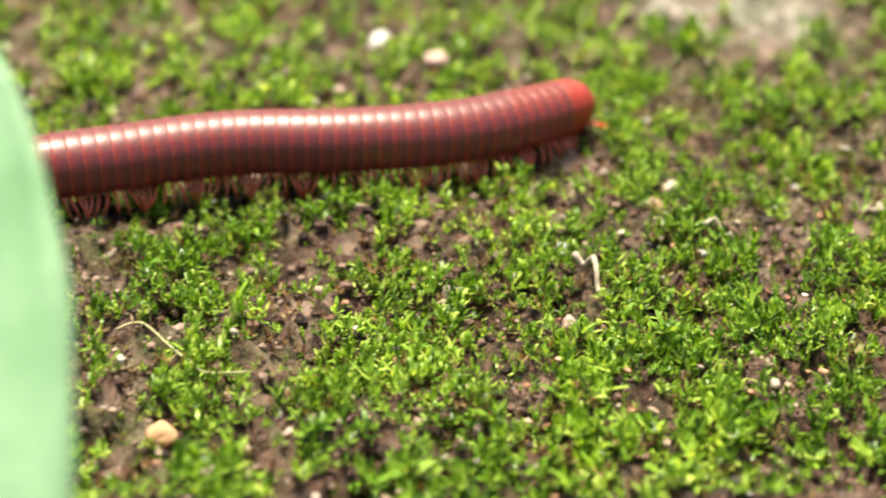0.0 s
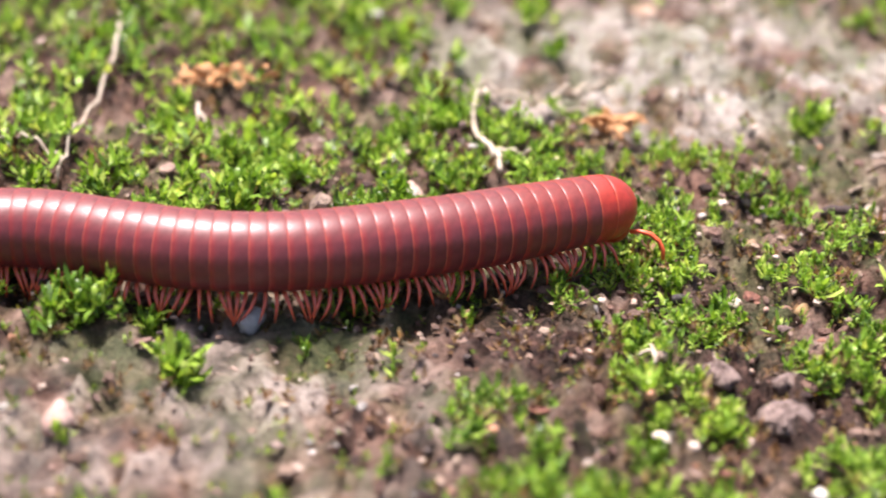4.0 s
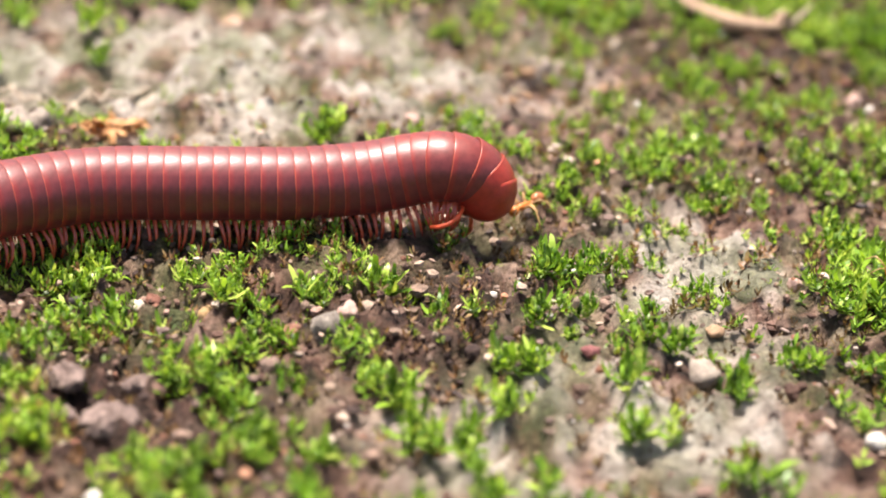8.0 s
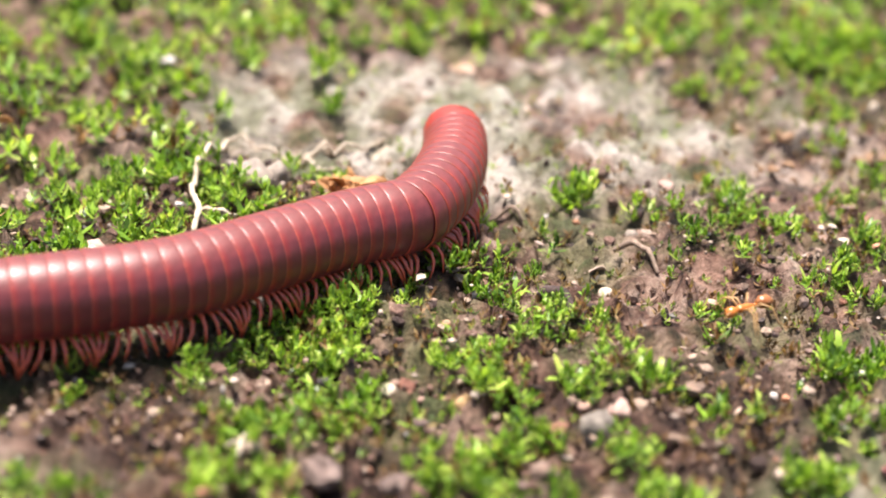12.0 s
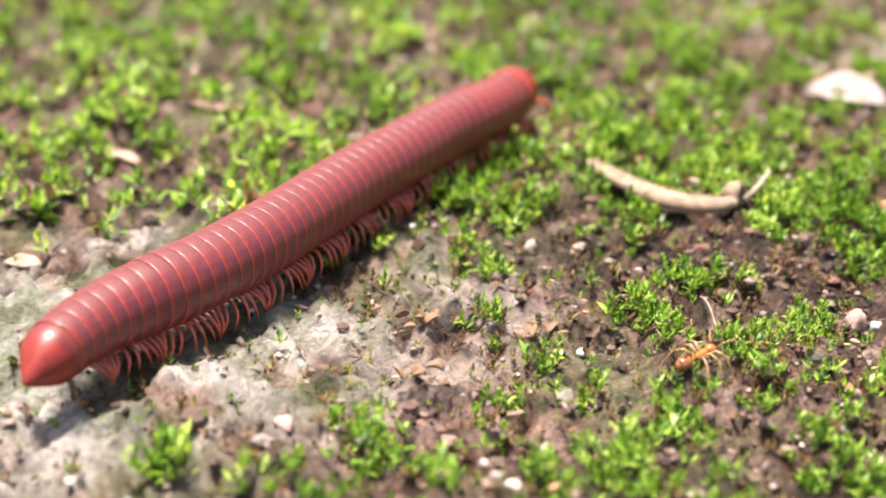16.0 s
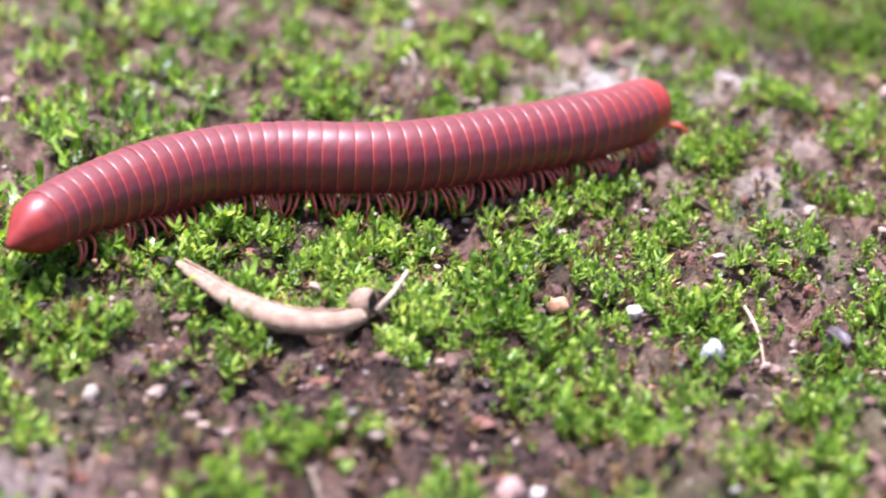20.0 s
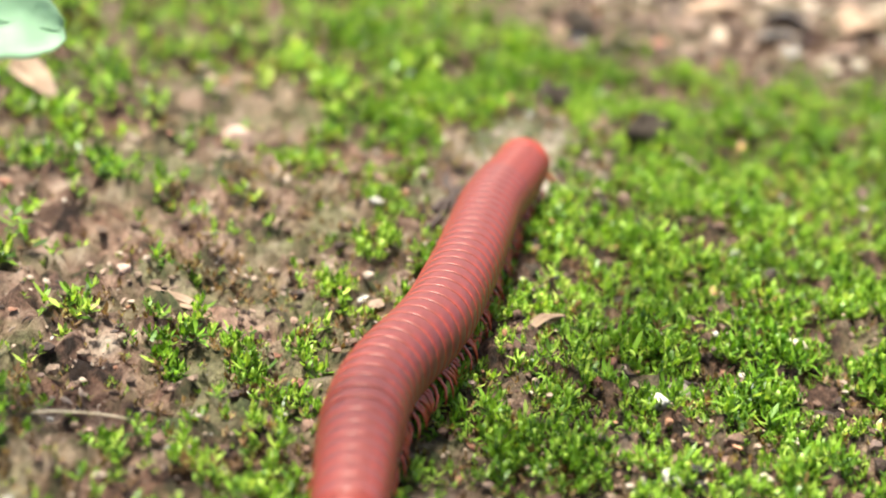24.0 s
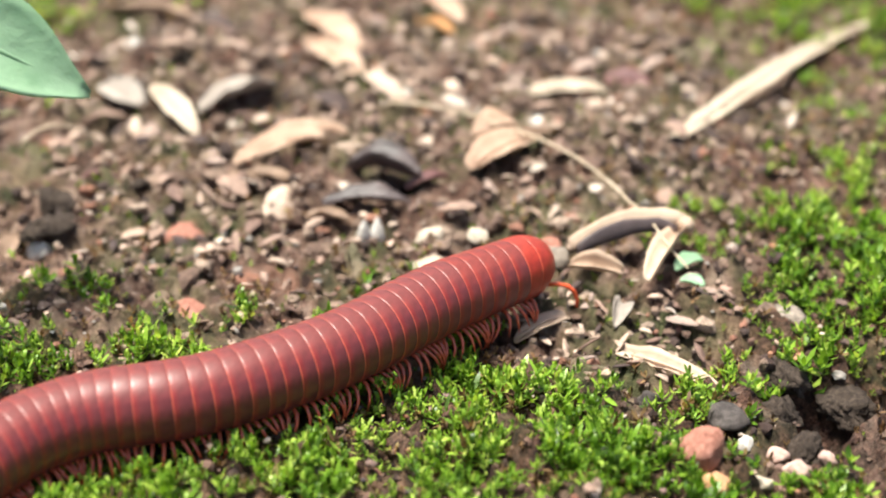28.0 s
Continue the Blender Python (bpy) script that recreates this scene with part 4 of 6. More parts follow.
def green_leaf(plant, base, tip, wide, face, bend, seed, material=LEAF_GREEN, pointed=1.15):
    along = (Vector(tip) - Vector(base)).length
    blade = part("leaf", sheet(along, wide, bend, 0.25, seed, nu=18, nv=10, thick=0.22, pointed=pointed, crumple=0.35), material, plant)
    blade.matrix_basis = leaf_frame(base, tip, face)
    part("midrib", tube([(along * s, 0, bend * math.sin(math.pi * s) * 0.6 + 0.1) for s in (0.0, 0.2, 0.4, 0.6, 0.8, 0.97)], [0.45, 0.38, 0.32, 0.25, 0.16, 0.06], 8), material, blade, "raised midrib")
    return blade


def near_plant():
    plant = tagged(new("green_plant"), "low green plant with a broad smooth leaf at the moss edge", "plant")
    green_leaf(plant, (-23.2, 52.7, 4.2), (-23.5, 81.6, 33.6), 13.5, (23.4, -59.4, 42.2), 2.0, 21)
    part("stem", tube([(-23.2, 52.7, 4.2), (-30.0, 40.0, 4.0), (-36.0, 38.0, -1.0)], [0.7, 0.8, 0.9], 9), STEM_BROWN, plant)


def overhanging_plant():
    plant = tagged(new("overhanging_plant"), "green leafy plant whose leaves hang over the moss edge", "plant")
    green_leaf(plant, (260.4, 195.2, 49.9), (316.2, 196.6, 37.3), 8.0, (-50.0, -40.0, 60.0), 2.5, 31, LEAF_PALE)
    green_leaf(plant, (261.8, 199.6, 43.6), (277.1, 198.4, 41.6), 5.0, (-50.0, -40.0, 60.0), 1.5, 32, LEAF_PALE)
    green_leaf(plant, (371.0, 231.5, 28.5), (382.2, 216.8, 17.0), 10.5, (-45.0, -45.0, 90.0), 1.5, 33, LEAF_PALE, 1.7)
    green_leaf(plant, (256.8, 225.6, 26.4), (265.6, 218.4, 25.5), 9.0, (-45.0, -45.0, 80.0), 1.5, 34, LEAF_PALE)
    near = green_leaf(plant, (250.0, 160.0, 70.0), (256.63, 145.46, 70.77), 9.0, (-0.716, -0.293, 0.634), 1.2, 35, LEAF_BRIGHT)
    arch = smooth_line([(260.4, 195.2, 49.9), (256, 222, 64), (240, 290, 92), (215, 360, 80), (200, 410, 30), (198, 418, -1)], 5)
    part("stem", tube(arch, [0.8 + 0.8 * i / len(arch) for i in range(len(arch))], 9), STEM_BROWN, plant, "thin brown arching stem")
    for start in ((261.8, 199.6, 43.6), (256.8, 225.6, 26.4)):
        s = Vector(start)
        part("twig", tube([s, (s + Vector((262, 236, 64))) / 2 + Vector((0, 6, 10)), (252, 262, 80)], [0.5, 0.55, 0.6], 8), STEM_BROWN, plant)
    part("twig", tube([(371.0, 231.5, 28.5), (355, 250, 55), (320, 285, 92), (260, 300, 100), (236, 300, 92)], [0.5, 0.55, 0.6, 0.65, 0.7], 8), STEM_BROWN, plant)
    return near


def build_ant(label):
    ant = tagged(new("ant"), label, "ant", group="ants")
    for nm, prof, at, tilt, mat in (
        ("head", [(0.55, 0), (0.5, 0.22), (0.2, 0.42), (-0.2, 0.4), (-0.45, 0.2), (-0.5, 0)], (1.75, 0, 1.25), 20, ANT_ORANGE),
        ("thorax", [(0.85, 0), (0.8, 0.16), (0.5, 0.32), (0.1, 0.26), (-0.3, 0.3), (-0.7, 0.2), (-0.85, 0)], (0.45, 0, 1.3), 0, ANT_ORANGE),
        ("waist", [(0.2, 0), (0.1, 0.14), (-0.1, 0.16), (-0.2, 0)], (-0.55, 0, 1.3), 0, ANT_ORANGE),
        ("abdomen", [(0.8, 0), (0.75, 0.2), (0.35, 0.5), (-0.15, 0.55), (-0.6, 0.35), (-0.95, 0)], (-1.5, 0, 1.35), -6, ANT_DARK),
    ):
        part(nm, revolve(prof, 16), mat, ant).matrix_basis = Matrix.Translation(mm3(at)) @ pose(0, 0, 0, 0, tilt, 0)
    limbs = []
    for side in (1, -1):
        a = part("antenna", tube([(0, 0, 0), (0.5, side * 0.5, 0.55), (0.9, side * 0.85, 0.75), (1.6, side * 1.0, 0.35)], [0.06, 0.055, 0.05, 0.05], 6), ANT_LIMB, ant)
        a.matrix_basis = pose(0.0021, side * 0.0002, 0.0013)
        for k, (x, reach) in enumerate(((0.8, 0.9), (0.45, 0.0), (0.1, -1.2))):
            lg = part("leg", tube([(0, 0, 0), (reach * 0.35, side * 0.7, 0.55), (reach * 0.7, side * 1.35, 0.35), (reach * 1.0, side * 1.9, -0.75), (reach * 1.1, side * 2.2, -1.25)], [0.10, 0.09, 0.07, 0.05, 0.03], 6), ANT_LIMB, ant)
            limbs.append((lg, x, side, (k + (side > 0)) % 2))
    return ant, limbs


ANTS = [build_ant("slender orange ant with a dark abdomen meeting the millipede"), build_ant("slender orange ant with a dark abdomen running over sparse moss")]


def sprig(x, y, tall, seed):
    rng = np.random.default_rng(seed)
    n = 4
    px, py = x + rng.normal(0, 0.35, n), y + rng.normal(0, 0.35, n)
    ob = new("moss_sprig", moss_mesh("moss_sprig", px, py, np.full(n, ground_at(x, y) + 0.05), tall * rng.uniform(0.8, 1.1, n), rng, leaves=10))
    tagged(ob, "single bright green moss sprig on bare soil", "moss", group="moss sprigs")



LEAF_RUST = mat_leaf("leaf_rust", (0.14, 0.07, 0.035), (0.42, 0.25, 0.13), 0.15, 0.7)


def leaf_crumbs(x, y, spread, label, seed):
    """A crumbled leaf: one heap of small torn scraps."""
    rng = random.Random(seed)
    heap = tagged(new("crumbled_leaf"), label, "leaf")
    heap.location = mm3((x, y, ground_at(x, y)))
    heaped = "orange" in label
    for _ in range(40 if heaped else 12):
        a = rng.uniform(0.8, 2.2) if heaped else rng.uniform(0.5, 1.4)
        scrap = part("scrap", sheet(a, a * rng.uniform(0.25, 0.8), 0.2, rng.uniform(-0.4, 0.9), rng.randint(0, 9999), nu=5, nv=3, thick=0.07, pointed=rng.uniform(0.3, 1.6), crumple=0.55), LEAF_ORANGE if "orange" in label else LEAF_RUST, heap)
        r, w = spread * math.sqrt(rng.random()), rng.uniform(0, 6.28)
        scrap.matrix_basis = pose(r * math.cos(w) * MM, r * math.sin(w) * 0.6 * MM, (rng.uniform(0.3, 1.0) + (0.9 if "orange" in label else 0.0)) * MM, rng.uniform(-50, 50), rng.uniform(-35, 35), rng.uniform(0, 360))
    CLEAR.append((x, y, spread * 0.85))


seed_pod()
open_husk()
white_seed()
white_stalk()
near_plant()
NEAR_LEAF = overhanging_plant()

pebble(104.6, 165.1, 1.85, 1.32, STONE_GREY, "grey angular pebble lying on moss")
pebble(87.3, 155.9, 1.00, 0.86, QUARTZ, "white quartz pebble on bare soil beside moss")
pebble(85.9, 152.8, 0.47, 0.37, QUARTZ, "tiny white quartz grain on soil")
pebble(51.4, 212.1, 1.65, 1.20, STONE_PALE, "pale grey pebble in far moss")
pebble(101.7, 199.7, 1.06, 0.81, QUARTZ, "small white pebble on far moss")
pebble(62.8, 184.3, 1.01, 0.64, STONE_TAN, "tan pebble on dark soil")
pebble(99.9, 132.4, 0.57, 0.44, STONE_DARK, "blue-black rounded pebble in moss")
pebble(104.1, 131.1, 0.66, 0.44, STONE_PALE, "cream pebble in moss")
pebble(108.5, 128.1, 0.74, 0.96, SEED_TAN, "tan dried seed standing among moss")
pebble(94.7, 107.6, 0.60, 0.39, QUARTZ, "white pebble on dark soil")
pebble(117.4, 122.3, 0.83, 0.91, STONE_PINK, "pinkish rounded pebble beside grey stone")
pebble(115.2, 121.5, 1.64, 1.23, STONE_LICHEN, "dark grey pitted stone with pale spots")
pebble(96.7, 121.9, 1.55, 0.84, CRUST, "pale grey crust at the edge of a soil hole")
pebble(100.9, 120.0, 1.15, 0.80, CRUST, "grey-pink crust at the rim of a soil hole")
pebble(95.6, 118.0, 1.10, 0.70, CRUST, "pale crust crumb at the rim of a soil hole")
pebble(386.6, 158.4, 2.0, 1.2, CLOD, "dark soil clod at the rim of a black gap")
pebble(381.6, 155.6, 1.8, 1.1, CLOD, "dark crumbly clod at the rim of a black gap")
pebble(390.6, 158.8, 1.7, 1.2, CLOD, "black soil clod below moss at a gap")
pebble(380.0, 157.2, 1.0, 0.7, STONE_PINK, "pale pink grit lump at a dark gap")
pebble(378.0, 155.4, 1.2, 0.8, STONE_PINK, "pinkish grit lump below a dark gap")
pebble(376.2, 157.4, 0.9, 0.6, STONE_PALE, "pale grit lump below a dark gap")
pebble(380.4, 153.6, 0.8, 0.6, STONE_PINK, "small pink grit lump at a gap")
pebble(374.4, 160.6, 1.6, 0.8, STONE_ORANGE, "ochre crumb beside a brick piece in moss")
pebble(98.0, 115.9, 1.65, 1.10, CRUST, "pinkish crusted clod beside a soil hole")
pebble(132.4, 128.9, 0.59, 0.41, QUARTZ, "white grain at the edge of dark soil")
pebble(130.0, 123.4, 0.48, 0.39, QUARTZ, "small white grain on dark soil")
pebble(134.1, 120.9, 0.65, 0.44, STONE_PALE, "pale flat pebble on soil")
pebble(140.5, 124.0, 0.46, 0.91, STONE_PALE, "long pale oval grain on concrete")
pebble(131.6, 111.5, 1.01, 0.53, STONE_RED, "dark red crumb of brick on sand")
pebble(142.3, 111.5, 0.76, 0.55, STONE_TAN, "tan flat pebble on sand")
pebble(153.3, 115.9, 0.68, 0.68, STONE_PINK, "pinkish pebble among sparse moss")
pebble(143.7, 94.9, 0.90, 0.75, QUARTZ, "white pebble on sandy soil")
pebble(98.0, 106.4, 0.58, 0.37, QUARTZ, "white pebble at the edge of moss")
pebble(110.3, 108.9, 0.66, 0.44, STONE_PALE, "cream pebble on grey sand")
pebble(149.3, 104.1, 0.62, 0.49, STONE_GREY, "small grey pebble on moss")
pebble(137.6, 106.1, 1.40, 0.61, STONE_GREY, "low grey stone sunk in sandy soil")
pebble(130.7, 147.5, 0.74, 0.64, STONE_GREY, "grey round pebble on soil")
pebble(125.8, 141.5, 1.16, 0.51, STONE_PALE, "flat pale stone flake on soil")
pebble(87.9, 157.1, 1.39, 0.61, STONE_PINK, "pale pink stone at the edge of moss")
pebble(133.0, 151.2, 0.80, 0.62, STONE_PINK, "pink pebble among moss")
pebble(111.3, 139.2, 0.64, 0.61, STONE_TAN, "tan seed in moss")
pebble(138.2, 155.8, 1.07, 0.47, STONE_PINK, "flat pinkish stone on pale concrete")
pebble(102.8, 164.7, 2.45, 1.16, STONE_GREY, "grey and pink stone beside a root")
pebble(159.1, 151.3, 1.81, 0.97, STONE_GREY, "flat grey stone sunk in soil")
pebble(162.9, 154.2, 0.52, 0.39, QUARTZ, "white grain beside a grey stone")
pebble(135.9, 155.0, 0.85, 0.51, STONE_GREY, "small grey stone on concrete")
pebble(135.2, 158.4, 0.43, 0.35, STONE_DARK, "dark grain on concrete")
pebble(146.6, 140.4, 0.80, 0.40, STONE_PALE, "pale flat pebble among moss")
pebble(183.5, 145.8, 1.15, 1.04, STONE_PINK, "pink-white quartz pebble on dark soil")
pebble(185.9, 145.5, 0.68, 1.20, QUARTZ, "upright white pebble on dark soil")
pebble(203.6, 160.5, 1.04, 0.72, STONE_ORANGE, "orange-pink pebble in moss")
pebble(208.1, 156.9, 0.77, 0.77, QUARTZ, "translucent white quartz pebble in moss")
pebble(207.7, 149.1, 1.00, 0.83, STONE_BLUE, "pale blue-white crumb in a moss gap")
pebble(199.3, 137.5, 0.70, 0.58, QUARTZ, "white and violet pebble on moss")
pebble(199.3, 153.5, 0.43, 0.72, STONE_PALE, "cream grain standing in moss")
pebble(216.4, 144.7, 1.03, 0.90, STONE_GREY, "grey crumb of slate in a dark gap")
pebble(171.7, 159.6, 0.26, 0.26, MITE_RED, "tiny bright red seed on moss")
pebble(171.3, 172.2, 0.60, 0.80, STONE_PALE, "pale flake on dark soil")
pebble(183.2, 164.4, 0.70, 0.37, STONE_PINK, "flat pink grain on dark soil")
pebble(232.5, 143.6, 0.54, 0.54, QUARTZ, "white grain on dark crust")
pebble(213.5, 137.8, 0.54, 0.50, QUARTZ, "white grain at the end of a straw")
pebble(221.3, 154.5, 0.42, 0.54, STONE_DARK, "dark blue-black grain in moss")
pebble(219.4, 135.9, 0.67, 0.63, STONE_RED, "rust red crumb in moss")
pebble(250.4, 197.2, 1.70, 1.21, PEBBLE_BROWN, "smooth brown pebble on damp soil")
pebble(251.8, 195.1, 1.20, 0.94, PEBBLE_BROWN, "smaller brown pebble leaning on another")
pebble(249.4, 193.3, 0.65, 0.52, STONE_PINK, "small pink pebble by brown pebbles")
pebble(270.6, 173.1, 1.27, 0.99, QUARTZ, "white pebble in a clump on soil")
pebble(265.1, 171.0, 1.08, 0.78, STONE_PINK, "pinkish flat pebble in a clump")
pebble(265.8, 168.3, 0.99, 0.86, STONE_PINK, "pink crumb in a clump of pebbles")
pebble(266.8, 174.1, 1.11, 0.98, STONE_TAN, "brown clod beside white pebbles")
pebble(277.5, 174.3, 0.94, 0.57, QUARTZ, "pale white pebble behind a clump")
pebble(281.4, 168.8, 0.94, 0.66, STONE_PALE, "pale pebble on moss")
pebble(238.7, 216.1, 0.90, 0.59, QUARTZ, "white chip on stained soil")
pebble(243.5, 220.1, 0.94, 0.47, STONE_PALE, "pale chip on stained soil")
pebble(292.2, 178.7, 1.30, 0.94, STONE_GREY, "violet-grey flake on moss")
pebble(272.0, 245.8, 0.72, 0.54, STONE_BLUE, "pale blue speck on soil")
pebble(287.1, 178.9, 0.97, 0.68, QUARTZ, "white grain beside a grey flake")
pebble(291.7, 169.0, 0.96, 0.57, STONE_PALE, "pale flat pebble on moss")
pebble(305.4, 172.8, 0.94, 0.47, STONE_PALE, "whitish flake on moss")
pebble(283.8, 251.1, 3.37, 2.15, CLOD, "dark round clod at the foot of a white stalk")
pebble(280.1, 223.8, 0.71, 0.52, STONE_PINK, "pink crumb on stained soil")
pebble(287.9, 220.3, 0.34, 0.30, MITE_RED, "tiny red seed on soil")
pebble(291.3, 206.9, 0.63, 0.34, QUARTZ, "small white flake on soil")
pebble(311.9, 182.2, 0.67, 0.46, STONE_ORANGE, "orange grain on moss")
pebble(301.5, 179.0, 0.48, 0.43, QUARTZ, "white grain on moss")
pebble(279.6, 182.3, 0.54, 0.41, QUARTZ, "white grain in moss")
pebble(344.2, 200.8, 2.9, 2.7, CLOD, "dark crumbly clod on moss")
pebble(350.2, 214.9, 2.6, 2.8, CLOD, "dark brown clod beside bare concrete")
pebble(304.3, 197.2, 1.03, 0.92, CLOD, "black crumb at the moss edge")
pebble(322.6, 218.0, 0.78, 0.48, STONE_PALE, "cream grain on soil")
pebble(348.0, 202.4, 1.13, 0.74, STONE_PINK, "pale stone on a black clod")
pebble(333.2, 252.3, 0.76, 0.53, STONE_PINK, "pink grain on stained soil")
pebble(331.1, 248.9, 0.63, 0.46, STONE_ORANGE, "orange grain on stained soil")
pebble(332.1, 246.2, 0.87, 0.69, STONE_TAN, "tan grain on stained soil")
pebble(316.3, 237.4, 2.07, 1.19, STONE_PINK, "cluster of pinkish grit on soil")
pebble(318.7, 220.9, 1.26, 1.00, PEBBLE_BROWN, "brown pebble at the moss edge")
pebble(345.6, 229.6, 0.89, 0.72, STONE_TAN, "tan grain in moss")
pebble(339.0, 234.7, 0.76, 0.52, STONE_ORANGE, "orange grain in moss")
pebble(354.4, 192.7, 0.97, 0.63, STONE_ORANGE, "pinkish clod on moss")
pebble(384.5, 226.0, 1.28, 0.93, QUARTZ, "white pebble at the far moss edge")
pebble(362.7, 277.8, 1.29, 1.07, QUARTZ, "far white pebble in moss")
pebble(359.7, 287.8, 1.44, 1.08, QUARTZ, "far white chip in moss")
pebble(320.0, 183.0, 0.68, 0.82, QUARTZ, "white chip in moss")
pebble(317.2, 179.0, 1.10, 0.79, CLOD, "dark crumb in moss")
pebble(306.8, 189.3, 1.06, 0.84, CLOD, "dark crumb in deep moss")
pebble(313.1, 177.8, 1.06, 0.64, STONE_ORANGE, "orange-brown crumb in moss")
pebble(302.8, 184.4, 0.48, 0.40, QUARTZ, "white grain deep in moss")
pebble(343.1, 229.2, 0.81, 0.64, STONE_TAN, "tan grain on moss cushion")
pebble(402.6, 183.0, 1.44, 0.63, BRICK, "thin orange-red brick splinter in litter")
pebble(394.2, 216.3, 2.41, 1.50, BRICK, "weathered red brick crumb in soil")
pebble(381.2, 208.3, 2.43, 1.07, BRICK, "flat red brick crumb in sandy soil")
pebble(375.9, 162.2, 2.48, 1.86, BRICK, "orange-red brick piece half sunk in moss")
pebble(391.6, 229.1, 2.45, 1.20, CLOD, "black charred clod on soil")
pebble(386.7, 226.2, 2.89, 1.32, CLOD, "black crumbly clod on soil")
pebble(397.0, 223.8, 1.65, 0.77, CLOD, "black crumb on soil")
pebble(399.5, 160.4, 1.92, 1.05, STONE_GREY, "pale grey flat stone in moss")
pebble(430.3, 245.3, 1.70, 1.22, QUARTZ, "far white pebble in litter")
pebble(430.3, 210.3, 0.95, 0.76, QUARTZ, "white pebble in litter")
pebble(427.6, 193.3, 1.21, 1.03, QUARTZ, "white stone chip among litter")
pebble(400.0, 182.3, 2.04, 1.12, STONE_GREY, "grey stone under the litter")
pebble(380.3, 159.6, 0.84, 0.63, QUARTZ, "white grit lump by a dark gap")
pebble(401.7, 189.8, 1.31, 0.68, STONE_PALE, "pale stone chip in litter")
pebble(401.0, 194.1, 1.57, 0.69, STONE_PALE, "thin pale chip in litter")
pebble(383.1, 161.9, 1.95, 0.99, STONE_DARK, "black slate piece beside a dark gap")
pebble(391.9, 154.3, 2.70, 1.35, CLOD, "black soil clod at a dark gap")
pebble(387.2, 156.0, 2.41, 1.09, CLOD, "dark soil clod overhanging a gap")
pebble(383.8, 168.1, 1.11, 1.33, STONE_DARK, "dark grey bark-like stone chip")
pebble(20.1, 138.6, 1.02, 0.88, STONE_PINK, "pinkish pebble in moss")
pebble(22.0, 136.7, 0.87, 0.78, STONE_PALE, "pale pink pebble in moss")
pebble(40.7, 134.8, 0.97, 0.79, STONE_PALE, "pale pebble on grey soil")
pebble(36.8, 142.7, 0.65, 0.55, QUARTZ, "white grain by moss")
pebble(18.6, 135.2, 0.64, 0.77, STONE_PINK, "pink upright pebble in moss")
pebble(15.8, 134.4, 0.72, 0.64, STONE_PINK, "dull pink pebble in moss")
pebble(-10.3, 160.1, 1.24, 1.24, STONE_PINK, "brownish pink pebble by moss")
pebble(-0.1, 195.7, 1.11, 1.23, STONE_PINK, "far pale pink pebble in moss")
pebble(-6.4, 175.6, 1.91, 0.84, QUARTZ, "white chip on far moss")
pebble(0.1, 168.3, 1.84, 0.89, STONE_PINK, "flat pink stone in moss")
pebble(11.1, 123.6, 0.97, 0.85, STONE_BLUE, "bluish stone in bright moss")
pebble(1.5, 116.9, 1.09, 1.27, STONE_GREY, "grey stone in bright moss")
pebble(52.5, 132.3, 1.32, 0.88, STONE_PINK, "pink stone on grey soil")
pebble(23.0, 123.9, 0.59, 0.35, QUARTZ, "white grain in moss")
pebble(46.9, 128.8, 1.11, 1.11, STONE_ORANGE, "pale yellowish chip on grey soil")
pebble(68.0, 140.4, 1.28, 0.94, STONE_BLUE, "bluish pebble on grey soil")
pebble(71.2, 145.9, 1.11, 0.76, STONE_TAN, "tan pebble on soil")
pebble(21.6, 135.8, 0.91, 0.91, STONE_PALE, "pale pebble in moss")
pebble(11.0, 113.1, 0.81, 0.76, STONE_PINK, "dull pink pebble in moss")
pebble(-14.6, 102.0, 0.53, 0.57, STONE_PINK, "pink grain in moss")
pebble(15.7, 109.3, 0.61, 0.43, QUARTZ, "white grain in moss")
pebble(20.8, 103.7, 0.83, 0.58, STONE_PINK, "pinkish flat pebble in moss")
pebble(25.0, 102.7, 0.54, 0.37, STONE_PALE, "cream grain in moss")
pebble(19.9, 133.4, 1.29, 0.93, STONE_TAN, "tan pebble on soil")
pebble(-18.6, 97.0, 1.38, 0.87, STONE_ORANGE, "orange-pink stone in moss")
pebble(-16.8, 94.4, 0.69, 0.77, STONE_GREY, "grey pebble in moss")
pebble(-14.4, 90.4, 0.75, 0.67, STONE_PALE, "pale pebble in moss")
thread("root", [(75.6, 210.6), (74.0, 202.7), (70.8, 191.1), (66.8, 182.3), (63.6, 177.3), (62.2, 172.4), (59.7, 167.4)], 0.22, ROOT, "pale dry root lying over moss and soil")
thread("root", [(61.1, 170.2), (59.7, 172.4), (58.3, 174.3), (55.3, 176.5)], 0.17, ROOT, "thin pale root fork on soil")
thread("root", [(74.7, 176.3), (74.0, 172.8), (74.9, 170.8), (76.7, 171.4)], 0.2, ROOT, "short curled pale root on moss")
thread("root", [(95.4, 154.7), (96.7, 158.8), (97.1, 163.4), (99.2, 167.7), (101.4, 170.1), (102.9, 176.2), (105.5, 175.0), (108.7, 172.4), (113.2, 172.9), (118.3, 175.6)], 0.27, ROOT, "long pale root winding over moss and concrete")
thread("root", [(97.1, 160.1), (98.6, 158.6), (100.5, 158.9)], 0.25, ROOT, "side root lying on moss")
thread("root", [(108.9, 172.3), (110.2, 168.8), (111.3, 166.9)], 0.18, ROOT, "thin root fork on moss")
thread("grass_stalk", [(-24.1, 109.7), (-22.2, 110.1), (-19.4, 106.3), (-17.6, 104.0), (-16.2, 102.7), (-13.2, 103.1)], 0.111, STRAW, "thin straw-green stalk lying on moss")
